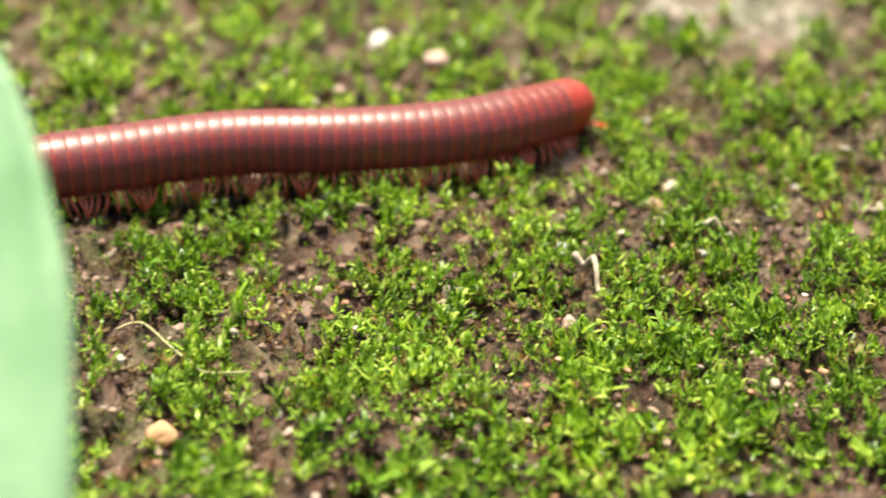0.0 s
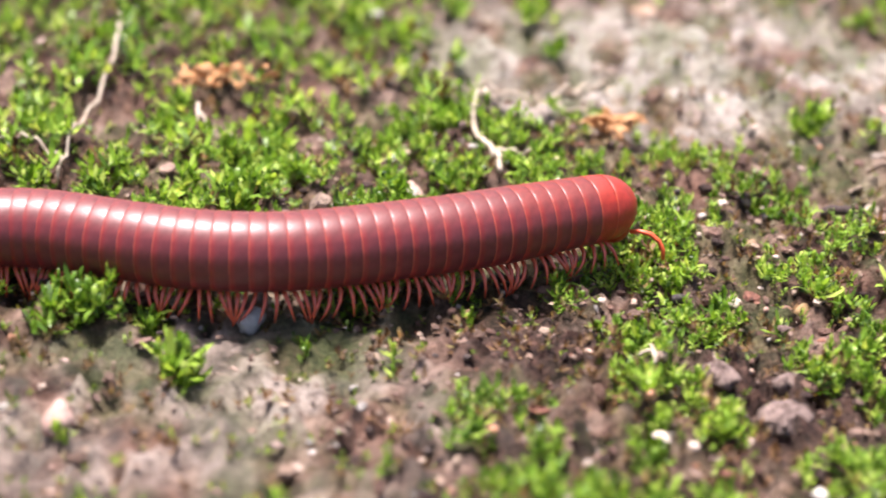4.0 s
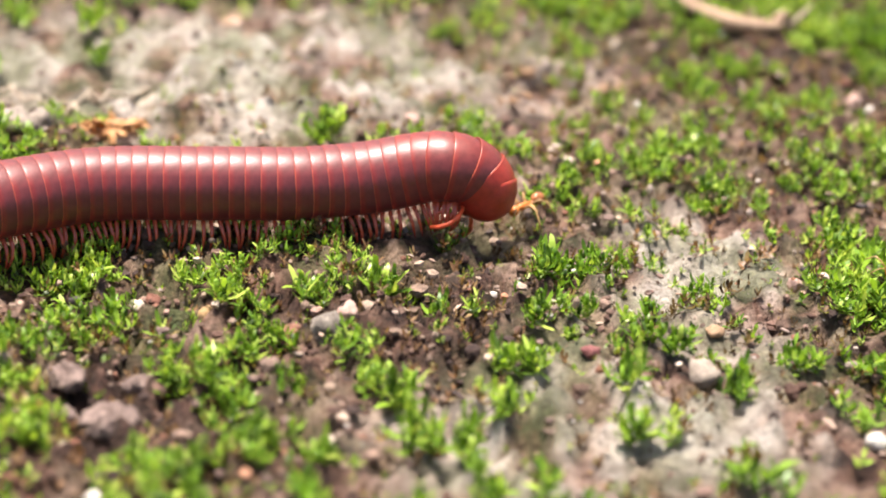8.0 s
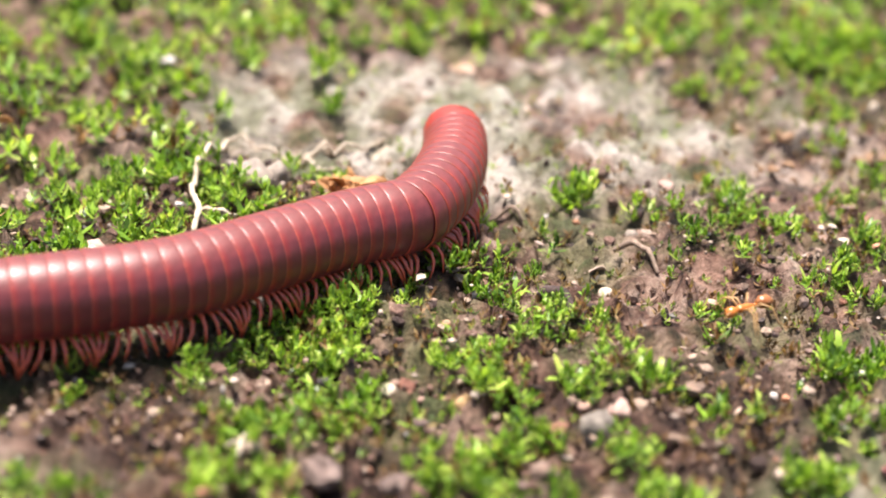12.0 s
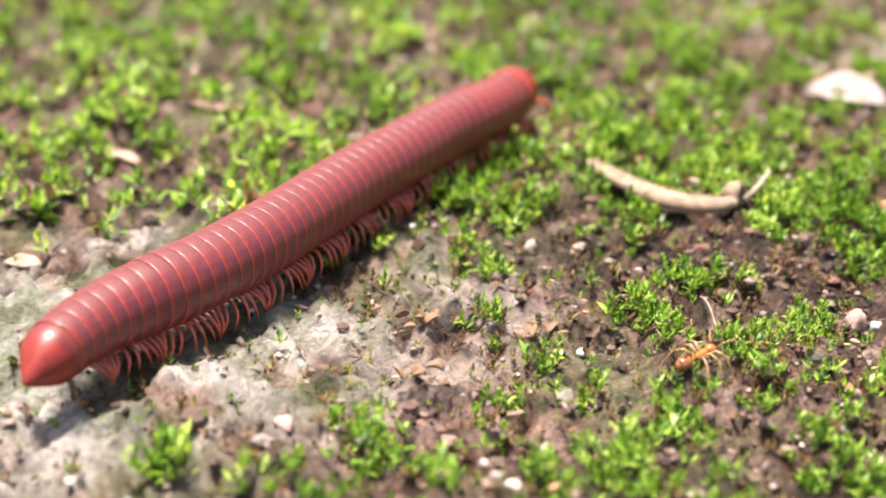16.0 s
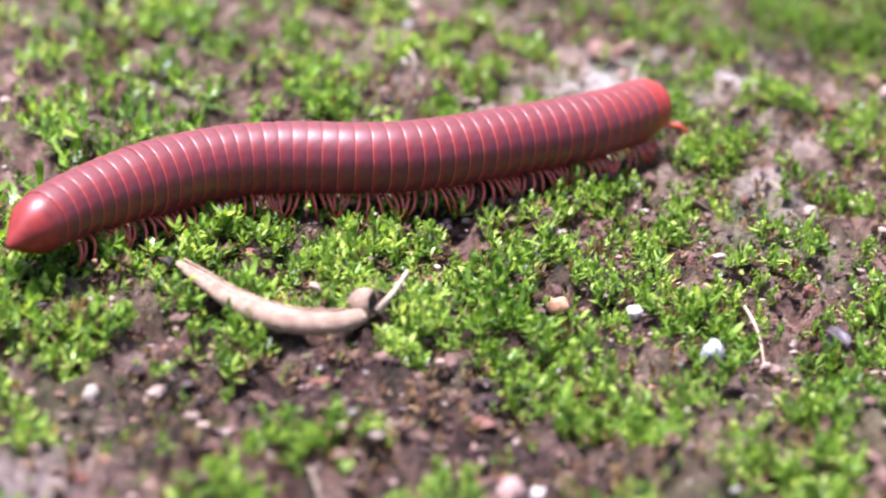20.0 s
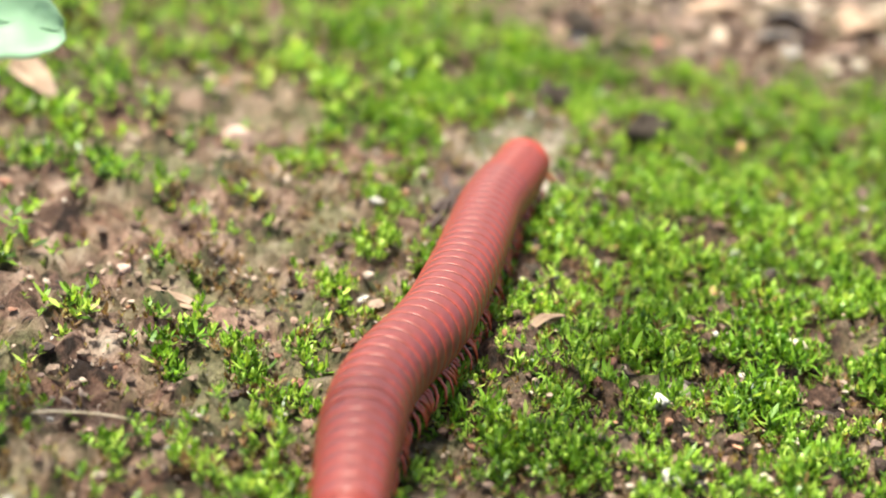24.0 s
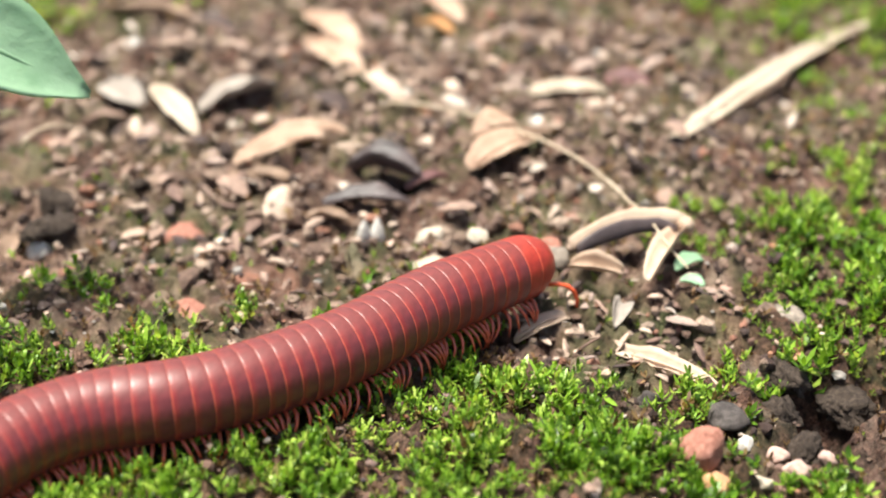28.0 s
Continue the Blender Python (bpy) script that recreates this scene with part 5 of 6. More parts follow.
thread("root", [(11.8, 121.0), (13.0, 120.1), (13.3, 118.3), (13.5, 116.3)], 0.32, ROOT, "short thick pale root bit on moss")
thread("root", [(23.2, 127.0), (24.7, 126.9), (25.6, 125.0)], 0.2, ROOT, "short pale curled root on moss")
thread("root", [(43.0, 127.0), (45.1, 127.6), (47.0, 126.9)], 0.15, ROOT, "thin pale root on grey soil")
thread("grass_stalk", [(44.6, 125.6), (46.5, 123.0), (48.6, 120.9), (50.4, 119.2)], 0.098, STRAW, "thin stalk lying on grey soil")
thread("grass_stalk", [(8.6, 134.0), (9.4, 136.4), (11.4, 139.2)], 0.098, STRAW, "thin straw leaning in moss")
thread("straw", [(425.6, 209.9), (424.8, 204.8), (422.8, 199.4), (419.9, 193.8), (417.9, 190.0), (415.3, 185.8), (411.9, 181.5), (408.8, 178.3), (405.2, 175.0), (402.2, 172.1), (399.8, 169.6)], 0.195, STRAW_PALE, "long pale straw lying over litter", 2.0)
thread("straw", [(257.9, 214.5), (259.5, 210.9), (261.3, 207.9)], 0.111, STRAW_PALE, "thin pale straw on stained soil")
thread("twig", [(304.9, 208.2), (313.4, 209.9), (318.7, 210.9), (320.0, 208.7)], 0.35, TWIG, "dark thin twig on concrete")
thread("twig", [(318.0, 211.4), (324.4, 215.9)], 0.25, TWIG, "short dark twig on concrete")
thread("straw", [(215.0, 151.9), (213.3, 149.4), (211.6, 147.3)], 0.143, STRAW_PALE, "short pale straw in moss")
thread("straw", [(213.9, 140.3), (214.0, 139.0), (213.7, 137.9)], 0.13, STRAW_PALE, "pale straw bit by a white grain")
thread("straw", [(200.4, 134.6), (199.9, 136.5), (198.9, 137.2)], 0.078, STRAW_PALE, "fine straw behind a white pebble")
thread("straw", [(344.3, 198.5), (342.3, 195.5), (339.5, 192.3)], 0.13, STRAW_PALE, "straw sticking out of a dark clod")
thread("straw", [(296.8, 252.2), (300.0, 250.7), (304.5, 246.1)], 0.091, STRAW_PALE, "fine pale straw on soil")
thread("twig", [(308.8, 209.6), (314.2, 210.7), (317.9, 211.8)], 0.4, TWIG, "dark pointed twig on soil")
thread("twig", [(323.6, 215.7), (319.6, 213.2)], 0.5, TWIG, "short upright bit of dark bark")
thread("twig", [(120.2, 156.0), (122.4, 155.5), (123.7, 154.2)], 0.25, TWIG_PALE, "thin brown twig at the moss edge")
thread("twig", [(128.6, 146.1), (129.6, 144.4), (129.9, 141.2)], 0.3, TWIG_PALE, "crooked grey twig on soil")
thread("twig", [(119.5, 140.3), (120.4, 139.0), (120.5, 136.5), (121.6, 135.7)], 0.5, TWIG, "dark crooked twig on moss")
thread("root", [(91.3, 124.5), (92.0, 123.6), (91.5, 122.7), (93.4, 126.4)], 0.18, ROOT, "small curled pale root on soil")
thread("root", [(104.3, 174.8), (110.0, 171.5), (114.5, 171.7), (118.2, 174.7)], 0.25, ROOT, "pale root over concrete")
thread("straw", [(175.8, 161.4), (177.9, 162.1), (180.2, 163.2)], 0.052, STRAW_PALE, "fine hair-thin straw over soil")
thread("root", [(229.3, 206.7), (228.1, 203.9), (226.9, 201.8)], 0.2, ROOT, "short pale root on dark soil")
thread("straw", [(398.7, 238.5), (402.2, 236.6), (405.3, 233.6)], 0.195, STRAW_PALE, "pale straw on litter", 2.0)
thread("grass_stalk", [(406.7, 247.1), (407.6, 246.3), (408.6, 246.0)], 0.195, STRAW, "yellow-green stalk in litter")
thread("straw", [(176.3, 155.8), (174.5, 152.9), (172.5, 149.8)], 0.065, STRAW_PALE, "fine pale straw standing over moss")
dry_leaf((218.0, 185.4), (223.0, 178.3), 7.0, 1.2, 0.3, PETAL, "pale pinkish-white dry petal lying on moss", 1.3, 16)
dry_leaf((182.5, 258.7), (191.6, 249.0), 9.7, 1.5, 0.35, PETAL, "large pale dry flake on far moss", 1.3, 16)
dry_leaf((157.8, 217.4), (164.2, 211.0), 2.3, 0.8, 0.2, LEAF_TAN, "pale tan leaf strip in moss")
dry_leaf((65.9, 218.4), (74.9, 217.5), 5.6, 0.8, 0.2, LEAF_BROWN, "far brown leaf on soil")
dry_leaf((289.9, 273.2), (316.6, 269.0), 5.2, 2.5, 0.3, LEAF_BROWN, "long dry brown leaf strip lying over moss")
dry_leaf((316.4, 269.8), (309.7, 256.3), 4.5, 2.0, 0.4, LEAF_BROWN, "curled dry leaf end on moss")
dry_leaf((245.9, 205.8), (249.2, 203.9), 2.3, 0.9, 0.6, LEAF_MAROON, "dark maroon crumpled leaf bit on soil")
dry_leaf((244.2, 209.8), (245.1, 208.4), 1.8, 0.8, 0.5, LEAF_MAROON, "small maroon crumb of leaf on soil")
dry_leaf((289.7, 180.0), (295.1, 178.3), 2.8, 1.2, 0.5, LEAF_DARK, "dark grey curled leaf bit on moss")
dry_leaf((312.5, 178.5), (315.3, 176.1), 2.2, 0.8, 0.5, LEAF_ORANGE, "orange-brown leaf crumb on moss")
dry_leaf((318.2, 180.2), (320.5, 177.9), 1.6, 0.8, 0.4, LEAF_DARK, "dark leaf crumb on moss")
dry_leaf((292.2, 192.1), (296.2, 190.5), 2.0, 0.8, 0.4, LEAF_BROWN, "brown flat leaf bit at the moss edge")
dry_leaf((220.2, 173.9), (224.9, 172.8), 1.5, 0.8, 0.4, LEAF_DARK, "dark bark chip on moss")
dry_leaf((225.3, 167.0), (226.8, 163.8), 2.1, 0.8, 0.5, LEAF_BROWN, "brown-grey leaf bit on moss")
dry_leaf((216.2, 145.6), (215.8, 143.2), 1.6, 0.8, 0.5, LEAF_DARK, "grey-brown bark bit in moss")
dry_leaf((211.3, 170.3), (208.2, 166.3), 1.2, 1.0, 0.4, LEAF_DARK, "narrow dark bark chip standing in moss")
dry_leaf((389.9, 174.7), (388.0, 163.2), 2.6, 1.3, 0.6, HUSK, "long dry pale husk lying over dark litter")
dry_leaf((386.9, 180.5), (392.1, 177.5), 2.2, 1.5, 0.6, HUSK, "short curled pale husk in litter")
dry_leaf((391.4, 173.4), (395.4, 174.0), 2.4, 1.6, 0.9, LEAF_GREY, "short grey-pink curled husk bit in litter")
dry_leaf((400.5, 170.8), (402.9, 169.2), 2.5, 0.6, 0.3, LEAF_PALE, "small pale mint-green leaf scrap under a straw")
dry_leaf((398.0, 169.8), (397.9, 167.6), 1.6, 0.5, 0.3, LEAF_PALE, "tiny pale green leaf scrap on litter")
dry_leaf((408.3, 206.8), (409.6, 199.0), 5.6, 2.2, 0.9, LEAF_DARK, "dark brown upturned curled leaf in litter")
dry_leaf((408.5, 200.1), (412.4, 197.2), 3.5, 1.0, 0.4, LEAF_MAROON, "purple-brown leaf bit in litter")
dry_leaf((411.3, 218.3), (416.7, 210.4), 3.1, 1.8, 0.5, LEAF_TAN, "tan dry leaf on litter")
dry_leaf((419.0, 236.0), (410.4, 224.9), 3.4, 1.8, 0.4, LEAF_STRAW, "cream narrow dry leaf on litter")
dry_leaf((440.5, 228.1), (432.0, 216.4), 5.0, 1.6, 0.3, LEAF_TAN, "far tan leaf in litter")
dry_leaf((435.3, 197.8), (439.6, 189.3), 3.2, 1.6, 0.3, LEAF_STRAW, "pale dry leaf in litter")
dry_leaf((415.8, 227.8), (425.2, 223.9), 5.5, 1.8, 0.5, LEAF_GREY, "grey-brown leaf standing in litter")
dry_leaf((418.2, 242.0), (414.6, 234.5), 4.7, 1.2, 0.3, LEAF_GREY, "pale grey leaf in litter")
dry_leaf((438.2, 255.6), (441.0, 244.2), 4.5, 1.5, 0.4, LEAF_BROWN, "far curled brown leaf in litter")
dry_leaf((403.7, 217.5), (405.2, 210.1), 2.4, 1.0, 0.4, LEAF_BROWN, "brown leaf strip in litter")
dry_leaf((419.5, 197.7), (422.8, 193.4), 5.1, 1.6, 0.6, LEAF_TAN, "cupped tan leaf bit in litter")
dry_leaf((417.9, 192.8), (422.6, 190.5), 2.9, 1.0, 0.5, LEAF_BROWN, "brown leaf crumb in litter")
dry_leaf((399.3, 206.4), (399.9, 202.0), 2.7, 1.0, 0.5, LEAF_BROWN, "brown cupped leaf bit in litter")
dry_leaf((393.9, 192.9), (396.5, 190.2), 1.9, 0.9, 0.4, LEAF_STRAW, "cream leaf bit behind the path")
dry_leaf((396.3, 229.8), (398.3, 226.8), 2.4, 1.0, 0.5, LEAF_MAROON, "dark maroon leaf bit on soil")
dry_leaf((381.6, 227.7), (385.6, 229.4), 2.6, 1.0, 0.3, LEAF_BROWN, "short brown bark strip on soil")
dry_leaf((443.8, 191.3), (444.2, 186.1), 4.9, 1.0, 0.3, LEAF_MAROON, "dark red leaf in far litter")
dry_leaf((451.2, 218.0), (449.3, 212.6), 4.4, 1.0, 0.3, LEAF_ORANGE, "far orange leaf bit in litter")
dry_leaf((386.6, 166.4), (387.6, 165.1), 1.3, 0.8, 0.4, LEAF_MAROON, "small purple leaf bit on dark soil")
dry_leaf((446.4, 231.5), (437.8, 219.7), 5.5, 1.2, 0.4, LEAF_TAN, "tan leaf in far litter")
dry_leaf((459.1, 221.3), (453.0, 213.0), 5.2, 1.2, 0.4, LEAF_TAN, "tan curled leaf in far litter")
dry_leaf((404.0, 216.7), (413.8, 211.7), 4.2, 1.2, 0.4, LEAF_TAN, "pale tan leaf in far litter")
dry_leaf((401.3, 205.7), (404.9, 198.4), 3.7, 1.2, 0.5, LEAF_DARK, "dark leaf in far litter")
dry_leaf((411.3, 194.7), (421.2, 191.0), 5.7, 1.4, 0.4, LEAF_TAN, "tan leaf at the litter edge")
dry_leaf((145.3, 209.2), (149.0, 206.2), 2.8, 0.9, 0.3, LEAF_TAN, "pale tan leaf bit on concrete")
dry_leaf((131.1, 193.2), (133.4, 190.6), 1.8, 0.8, 0.3, LEAF_TAN, "yellowish leaf crumb on concrete")
dry_leaf((249.6, 198.4), (250.2, 192.8), 3.2, 0.9, 0.4, STONE_PINK, "pink-brown bark crumb on far moss")
dry_leaf((280.9, 222.9), (279.9, 213.8), 1.7, 0.7, 0.3, LEAF_BROWN, "thin brown leaf strip on stained soil")
dry_leaf((254.8, 231.1), (262.2, 229.3), 1.6, 0.6, 0.2, LEAF_TAN, "tan leaf strip pressed in soil")
dry_leaf((427.0, 179.6), (474.0, 166.0), 3.4, 3.0, 0.25, LEAF_STRAW, "broad dry straw-coloured grass blade lying over moss", 0.4)
SPRIGS = [(121.8, 106.4), (116.5, 110.7), (131.5, 106.5), (137.1, 109.3), (117.6, 103.1), (128.5, 101.3), (126.3, 110.8), (138.4, 103.5), (114.9, 105.1), (109.0, 106.8), (115.7, 126.1), (121.5, 124.0), (123.9, 121.3), (135.6, 124.4), (125.4, 112.4), (133.5, 115.9), (129.9, 116.4), (61.8, 136.2), (57.4, 143.6), (49.0, 147.8), (33.5, 146.8), (35.8, 145.9), (37.1, 142.1), (72.3, 155.6), (42.4, 142.9), (62.1, 135.7), (57.2, 143.1), (49.2, 148.2), (57.2, 143.8), (61.3, 135.4), (60.9, 141.8), (57.3, 144.0), (115.9, 188.5), (114.9, 180.7), (128.4, 155.9), (129.3, 155.4)]


# ---------------- grit, crumbs and litter ----------------
def mat_island(name, tones, rough=0.75, relief=0.1):
    m, nt, b = mat_new(name)
    geo = nt.nodes.new("ShaderNodeNewGeometry")
    col = ramp(nt, tones, geo.outputs["Random Per Island"], "CONSTANT")
    col = mix(nt, col, ramp(nt, [(0.3, (0.55, 0.55, 0.55)), (0.7, (1.3, 1.3, 1.3))], noise_tex(nt, 1.5, 5)), 1.0, "MULTIPLY")
    nt.links.new(col, b.inputs["Base Color"])
    b.inputs["Roughness"].default_value = rough
    bump(nt, b, noise_tex(nt, 4.0, 4), relief)
    return m


GRIT_MIX = mat_island("grit_mix", [(0.0, (0.12, 0.075, 0.055)), (0.2, (0.24, 0.165, 0.125)), (0.4, (0.36, 0.27, 0.21)), (0.58, (0.28, 0.25, 0.22)), (0.68, (0.38, 0.29, 0.225)), (0.8, (0.06, 0.04, 0.033)), (0.93, (0.42, 0.26, 0.20)), (0.988, (0.62, 0.56, 0.50))])
CHIP_MIX = mat_island("chip_mix", [(0.0, (0.40, 0.28, 0.20)), (0.22, (0.46, 0.36, 0.29)), (0.40, (0.16, 0.10, 0.08)), (0.65, (0.045, 0.032, 0.03)), (0.80, (0.42, 0.20, 0.11)), (0.95, (0.44, 0.39, 0.34))])
CRUMB_MIX = mat_island("crumb_mix", [(0.0, (0.14, 0.085, 0.06)), (0.35, (0.24, 0.16, 0.115)), (0.6, (0.38, 0.275, 0.205)), (0.8, (0.055, 0.033, 0.026)), (0.93, (0.30, 0.14, 0.09))], 0.9, 0.3)
LUMP_MIX = mat_island("lump_mix", [(0.0, (0.10, 0.052, 0.036)), (0.35, (0.19, 0.108, 0.078)), (0.6, (0.045, 0.024, 0.018)), (0.82, (0.30, 0.195, 0.145)), (0.95, (0.24, 0.10, 0.065))], 0.9, 0.3)
LITTER_MIX = mat_island("litter_mix", [(0.0, (0.17, 0.10, 0.075)), (0.22, (0.30, 0.195, 0.145)), (0.42, (0.44, 0.31, 0.235)), (0.56, (0.06, 0.036, 0.03)), (0.74, (0.52, 0.39, 0.30)), (0.84, (0.33, 0.235, 0.19)), (0.96, (0.58, 0.48, 0.39))])
MOSS_DEAD = mat_moss("moss_dead", [(0.0, (0.05, 0.026, 0.016)), (0.5, (0.17, 0.095, 0.05)), (0.85, (0.32, 0.20, 0.11)), (1.0, (0.30, 0.27, 0.11))], 0.6)
MOSS_LOW = mat_moss("moss_low", [(0.0, (0.05, 0.09, 0.014)), (0.4, (0.13, 0.22, 0.025)), (0.8, (0.26, 0.38, 0.04)), (1.0, (0.32, 0.26, 0.09))], 0.5)


def band(step, rng, inset=0.0):
    """Scattered places over the strip of ground that matters."""
    gx, gy = np.meshgrid(np.arange(-75, 500, step), np.arange(78, 330, step), indexing="ij")
    x = (gx + rng.uniform(-0.5, 0.5, gx.shape) * step).ravel()
    y = (gy + rng.uniform(-0.5, 0.5, gy.shape) * step).ravel()
    low = np.interp(x, [-70, 0, 60, 138, 200, 271, 331, 380, 500], [84, 84, 98, 86, 124, 150, 158, 142, 158])
    high = np.interp(x, [-70, 0, 22, 63, 107, 155, 200, 255, 305, 367, 407, 440, 500], [196, 202, 233, 224, 226, 268, 274, 264, 296, 303, 328, 292, 236])
    some = (y > low) & (y < high - inset)
    return x[some], y[some]


def ico():
    bm = bmesh.new()
    bmesh.ops.create_icosphere(bm, subdivisions=1, radius=1.0)
    v = np.array([x.co[:] for x in bm.verts])
    f = np.array([[k.index for k in p.verts] for p in bm.faces])
    bm.free()
    return v, f


OCTA = (np.array([(1, 0, 0), (-1, 0, 0), (0, 1, 0), (0, -1, 0), (0, 0, 1), (0, 0, -1)], float), np.array([(0, 2, 4), (2, 1, 4), (1, 3, 4), (3, 0, 4), (2, 0, 5), (1, 2, 5), (3, 1, 5), (0, 3, 5)]))


def grains(name, x, y, size, rng, material, label, lift=0.0):
    """Angular grains: the small ones have eight faces, the larger ones twenty."""
    verts, tris, count = [], [], 0
    for (v0, f0), some in ((OCTA, size < 0.3), (ico(), size >= 0.3)):
        px, py, ps = x[some], y[some], size[some]
        n = len(px)
        jag = rng.uniform(0.7, 1.25, (n, len(v0), 1))
        squash = rng.uniform(0.45, 1.2, (n, 1, 3)) * np.array([1, 1, 0.8])
        ang = rng.uniform(0, 2 * np.pi, n)
        v = v0[None] * jag * squash * ps[:, None, None]
        c, s = np.cos(ang)[:, None], np.sin(ang)[:, None]
        v = np.stack([v[..., 0] * c - v[..., 1] * s, v[..., 0] * s + v[..., 1] * c, v[..., 2]], -1)
        v += np.stack([px, py, ground_z(px, py) + 0.15 * ps + lift], -1)[:, None]
        tris.append((count + np.arange(n)[:, None, None] * len(v0) + f0[None]).reshape(-1, 3))
        verts.append(v.reshape(-1, 3))
        count += n * len(v0)
    me = mesh_arrays(name, np.concatenate(verts), np.zeros((0, 4), int), np.concatenate(tris), material, False)
    return tagged(new(name, me), label, "grit", kind="stuff")


def far_off(x, y):
    """True beyond and before the strip that the millipede crosses."""
    way = np.interp(x, [-70, 0, 100, 200, 300, 400, 500], [130, 132, 135, 165, 200, 195, 190])
    return (y - way > 34) | (y - way < -50)


def clear_of(x, y):
    """True where no loose thing lies."""
    free = np.full(len(x), True)
    for cx, cy, r in CLEAR:
        free &= (x - cx) ** 2 + (y - cy) ** 2 > r * r
    return free


def build_grit():
    rng = np.random.default_rng(21)
    x, y = band(1.05, rng)
    moss, sand, loam_shade, litter = zones(x, y)
    keep = rng.uniform(0, 1, len(x)) < np.clip(1.05 - 0.75 * np.clip(moss, 0, 1), 0.1, 1) * np.clip(0.6 + 0.5 * GRIT(x * 0.6, y * 0.6), 0.1, 1)
    keep &= (rng.uniform(0, 1, len(x)) < np.where(far_off(x, y), 0.35, 0.7)) & clear_of(x, y)
    x, y, sand, litter = x[keep], y[keep], sand[keep], litter[keep]
    size = np.exp(rng.normal(-1.7, 0.5, len(x))) * (1 + 0.6 * litter)
    grains("soil_grit", x, y, np.clip(size, 0.08, 0.7), rng, GRIT_MIX, "fine mixed grit and soil crumbs on damp ground")
    # crumbs of the soil itself, in uneven drifts
    x, y = band(1.25, rng, 12)
    moss, sand, loam_shade, litter = zones(x, y)
    drift = 0.42 + 0.4 * CLUMPS(x * 1.3 + 40, y * 1.3) + 0.25 * GRIT(x, y) + 0.4 * loam_shade + 0.35 * litter - 0.55 * sand - 0.25 * np.clip(moss - 0.5, 0, 1)
    keep = rng.uniform(0, 1, len(x)) < np.clip(drift, 0.03, 0.95)
    keep &= (~far_off(x, y) | (rng.uniform(0, 1, len(x)) < 0.4)) & clear_of(x, y)
    x, y, litter = x[keep], y[keep], litter[keep]
    grains("soil_crumbs", x, y, np.clip(np.exp(rng.normal(-1.45, 0.5, len(x))) * (1 + 1.0 * litter), 0.12, 1.4), rng, CRUMB_MIX, "brown crumbly soil lumps on damp ground")
    # larger lumps in the litter
    x, y = band(1.05, rng)
    moss, sand, loam_shade, litter = zones(x, y)
    keep = (rng.uniform(0, 1, len(x)) < 0.75 * litter) & clear_of(x, y)
    x, y = x[keep], y[keep]
    grains("litter_lumps", x, y, np.clip(np.exp(rng.normal(-0.85, 0.45, len(x))), 0.31, 1.5), rng, CRUMB_MIX, "crumbly brown soil lumps and grit in leaf litter")
    # lumps of the dark soil that heap up in the gaps of the moss
    x, y = band(1.15, rng, 20)
    moss, sand, loam_shade, litter = zones(x, y)
    gap = 0.62 - 0.45 * np.clip(CLUMPS(x, y) + 0.45 * GRIT(x * 0.8 + 7, y * 0.8), -1, 1) - 0.8 * sand - litter
    keep = (rng.uniform(0, 1, len(x)) < np.clip(gap, 0.0, 0.85) * np.clip(0.25 + moss + 0.6 * loam_shade, 0, 1)) & ~far_off(x, y) & clear_of(x, y)
    x, y = x[keep], y[keep]
    grains("soil_lumps", x, y, np.clip(np.exp(rng.normal(-0.95, 0.42, len(x))), 0.2, 0.9), rng, LUMP_MIX, "dark red-brown crumbly soil lumps between moss shoots")
    # chips and grains caught between the moss shoots
    x, y = band(2.3, rng, 20)
    moss, sand, loam_shade, litter = zones(x, y)
    keep = (rng.uniform(0, 1, len(x)) < np.clip(0.1 + 0.5 * moss, 0, 0.5) * (1 - litter)) & ~far_off(x, y) & clear_of(x, y)
    x, y = x[keep], y[keep]
    grains("moss_grit", x, y, np.clip(np.exp(rng.normal(-1.3, 0.4, len(x))), 0.14, 0.6), rng, CHIP_MIX, "pale, tan and dark chips of grit caught in moss", 1.0)


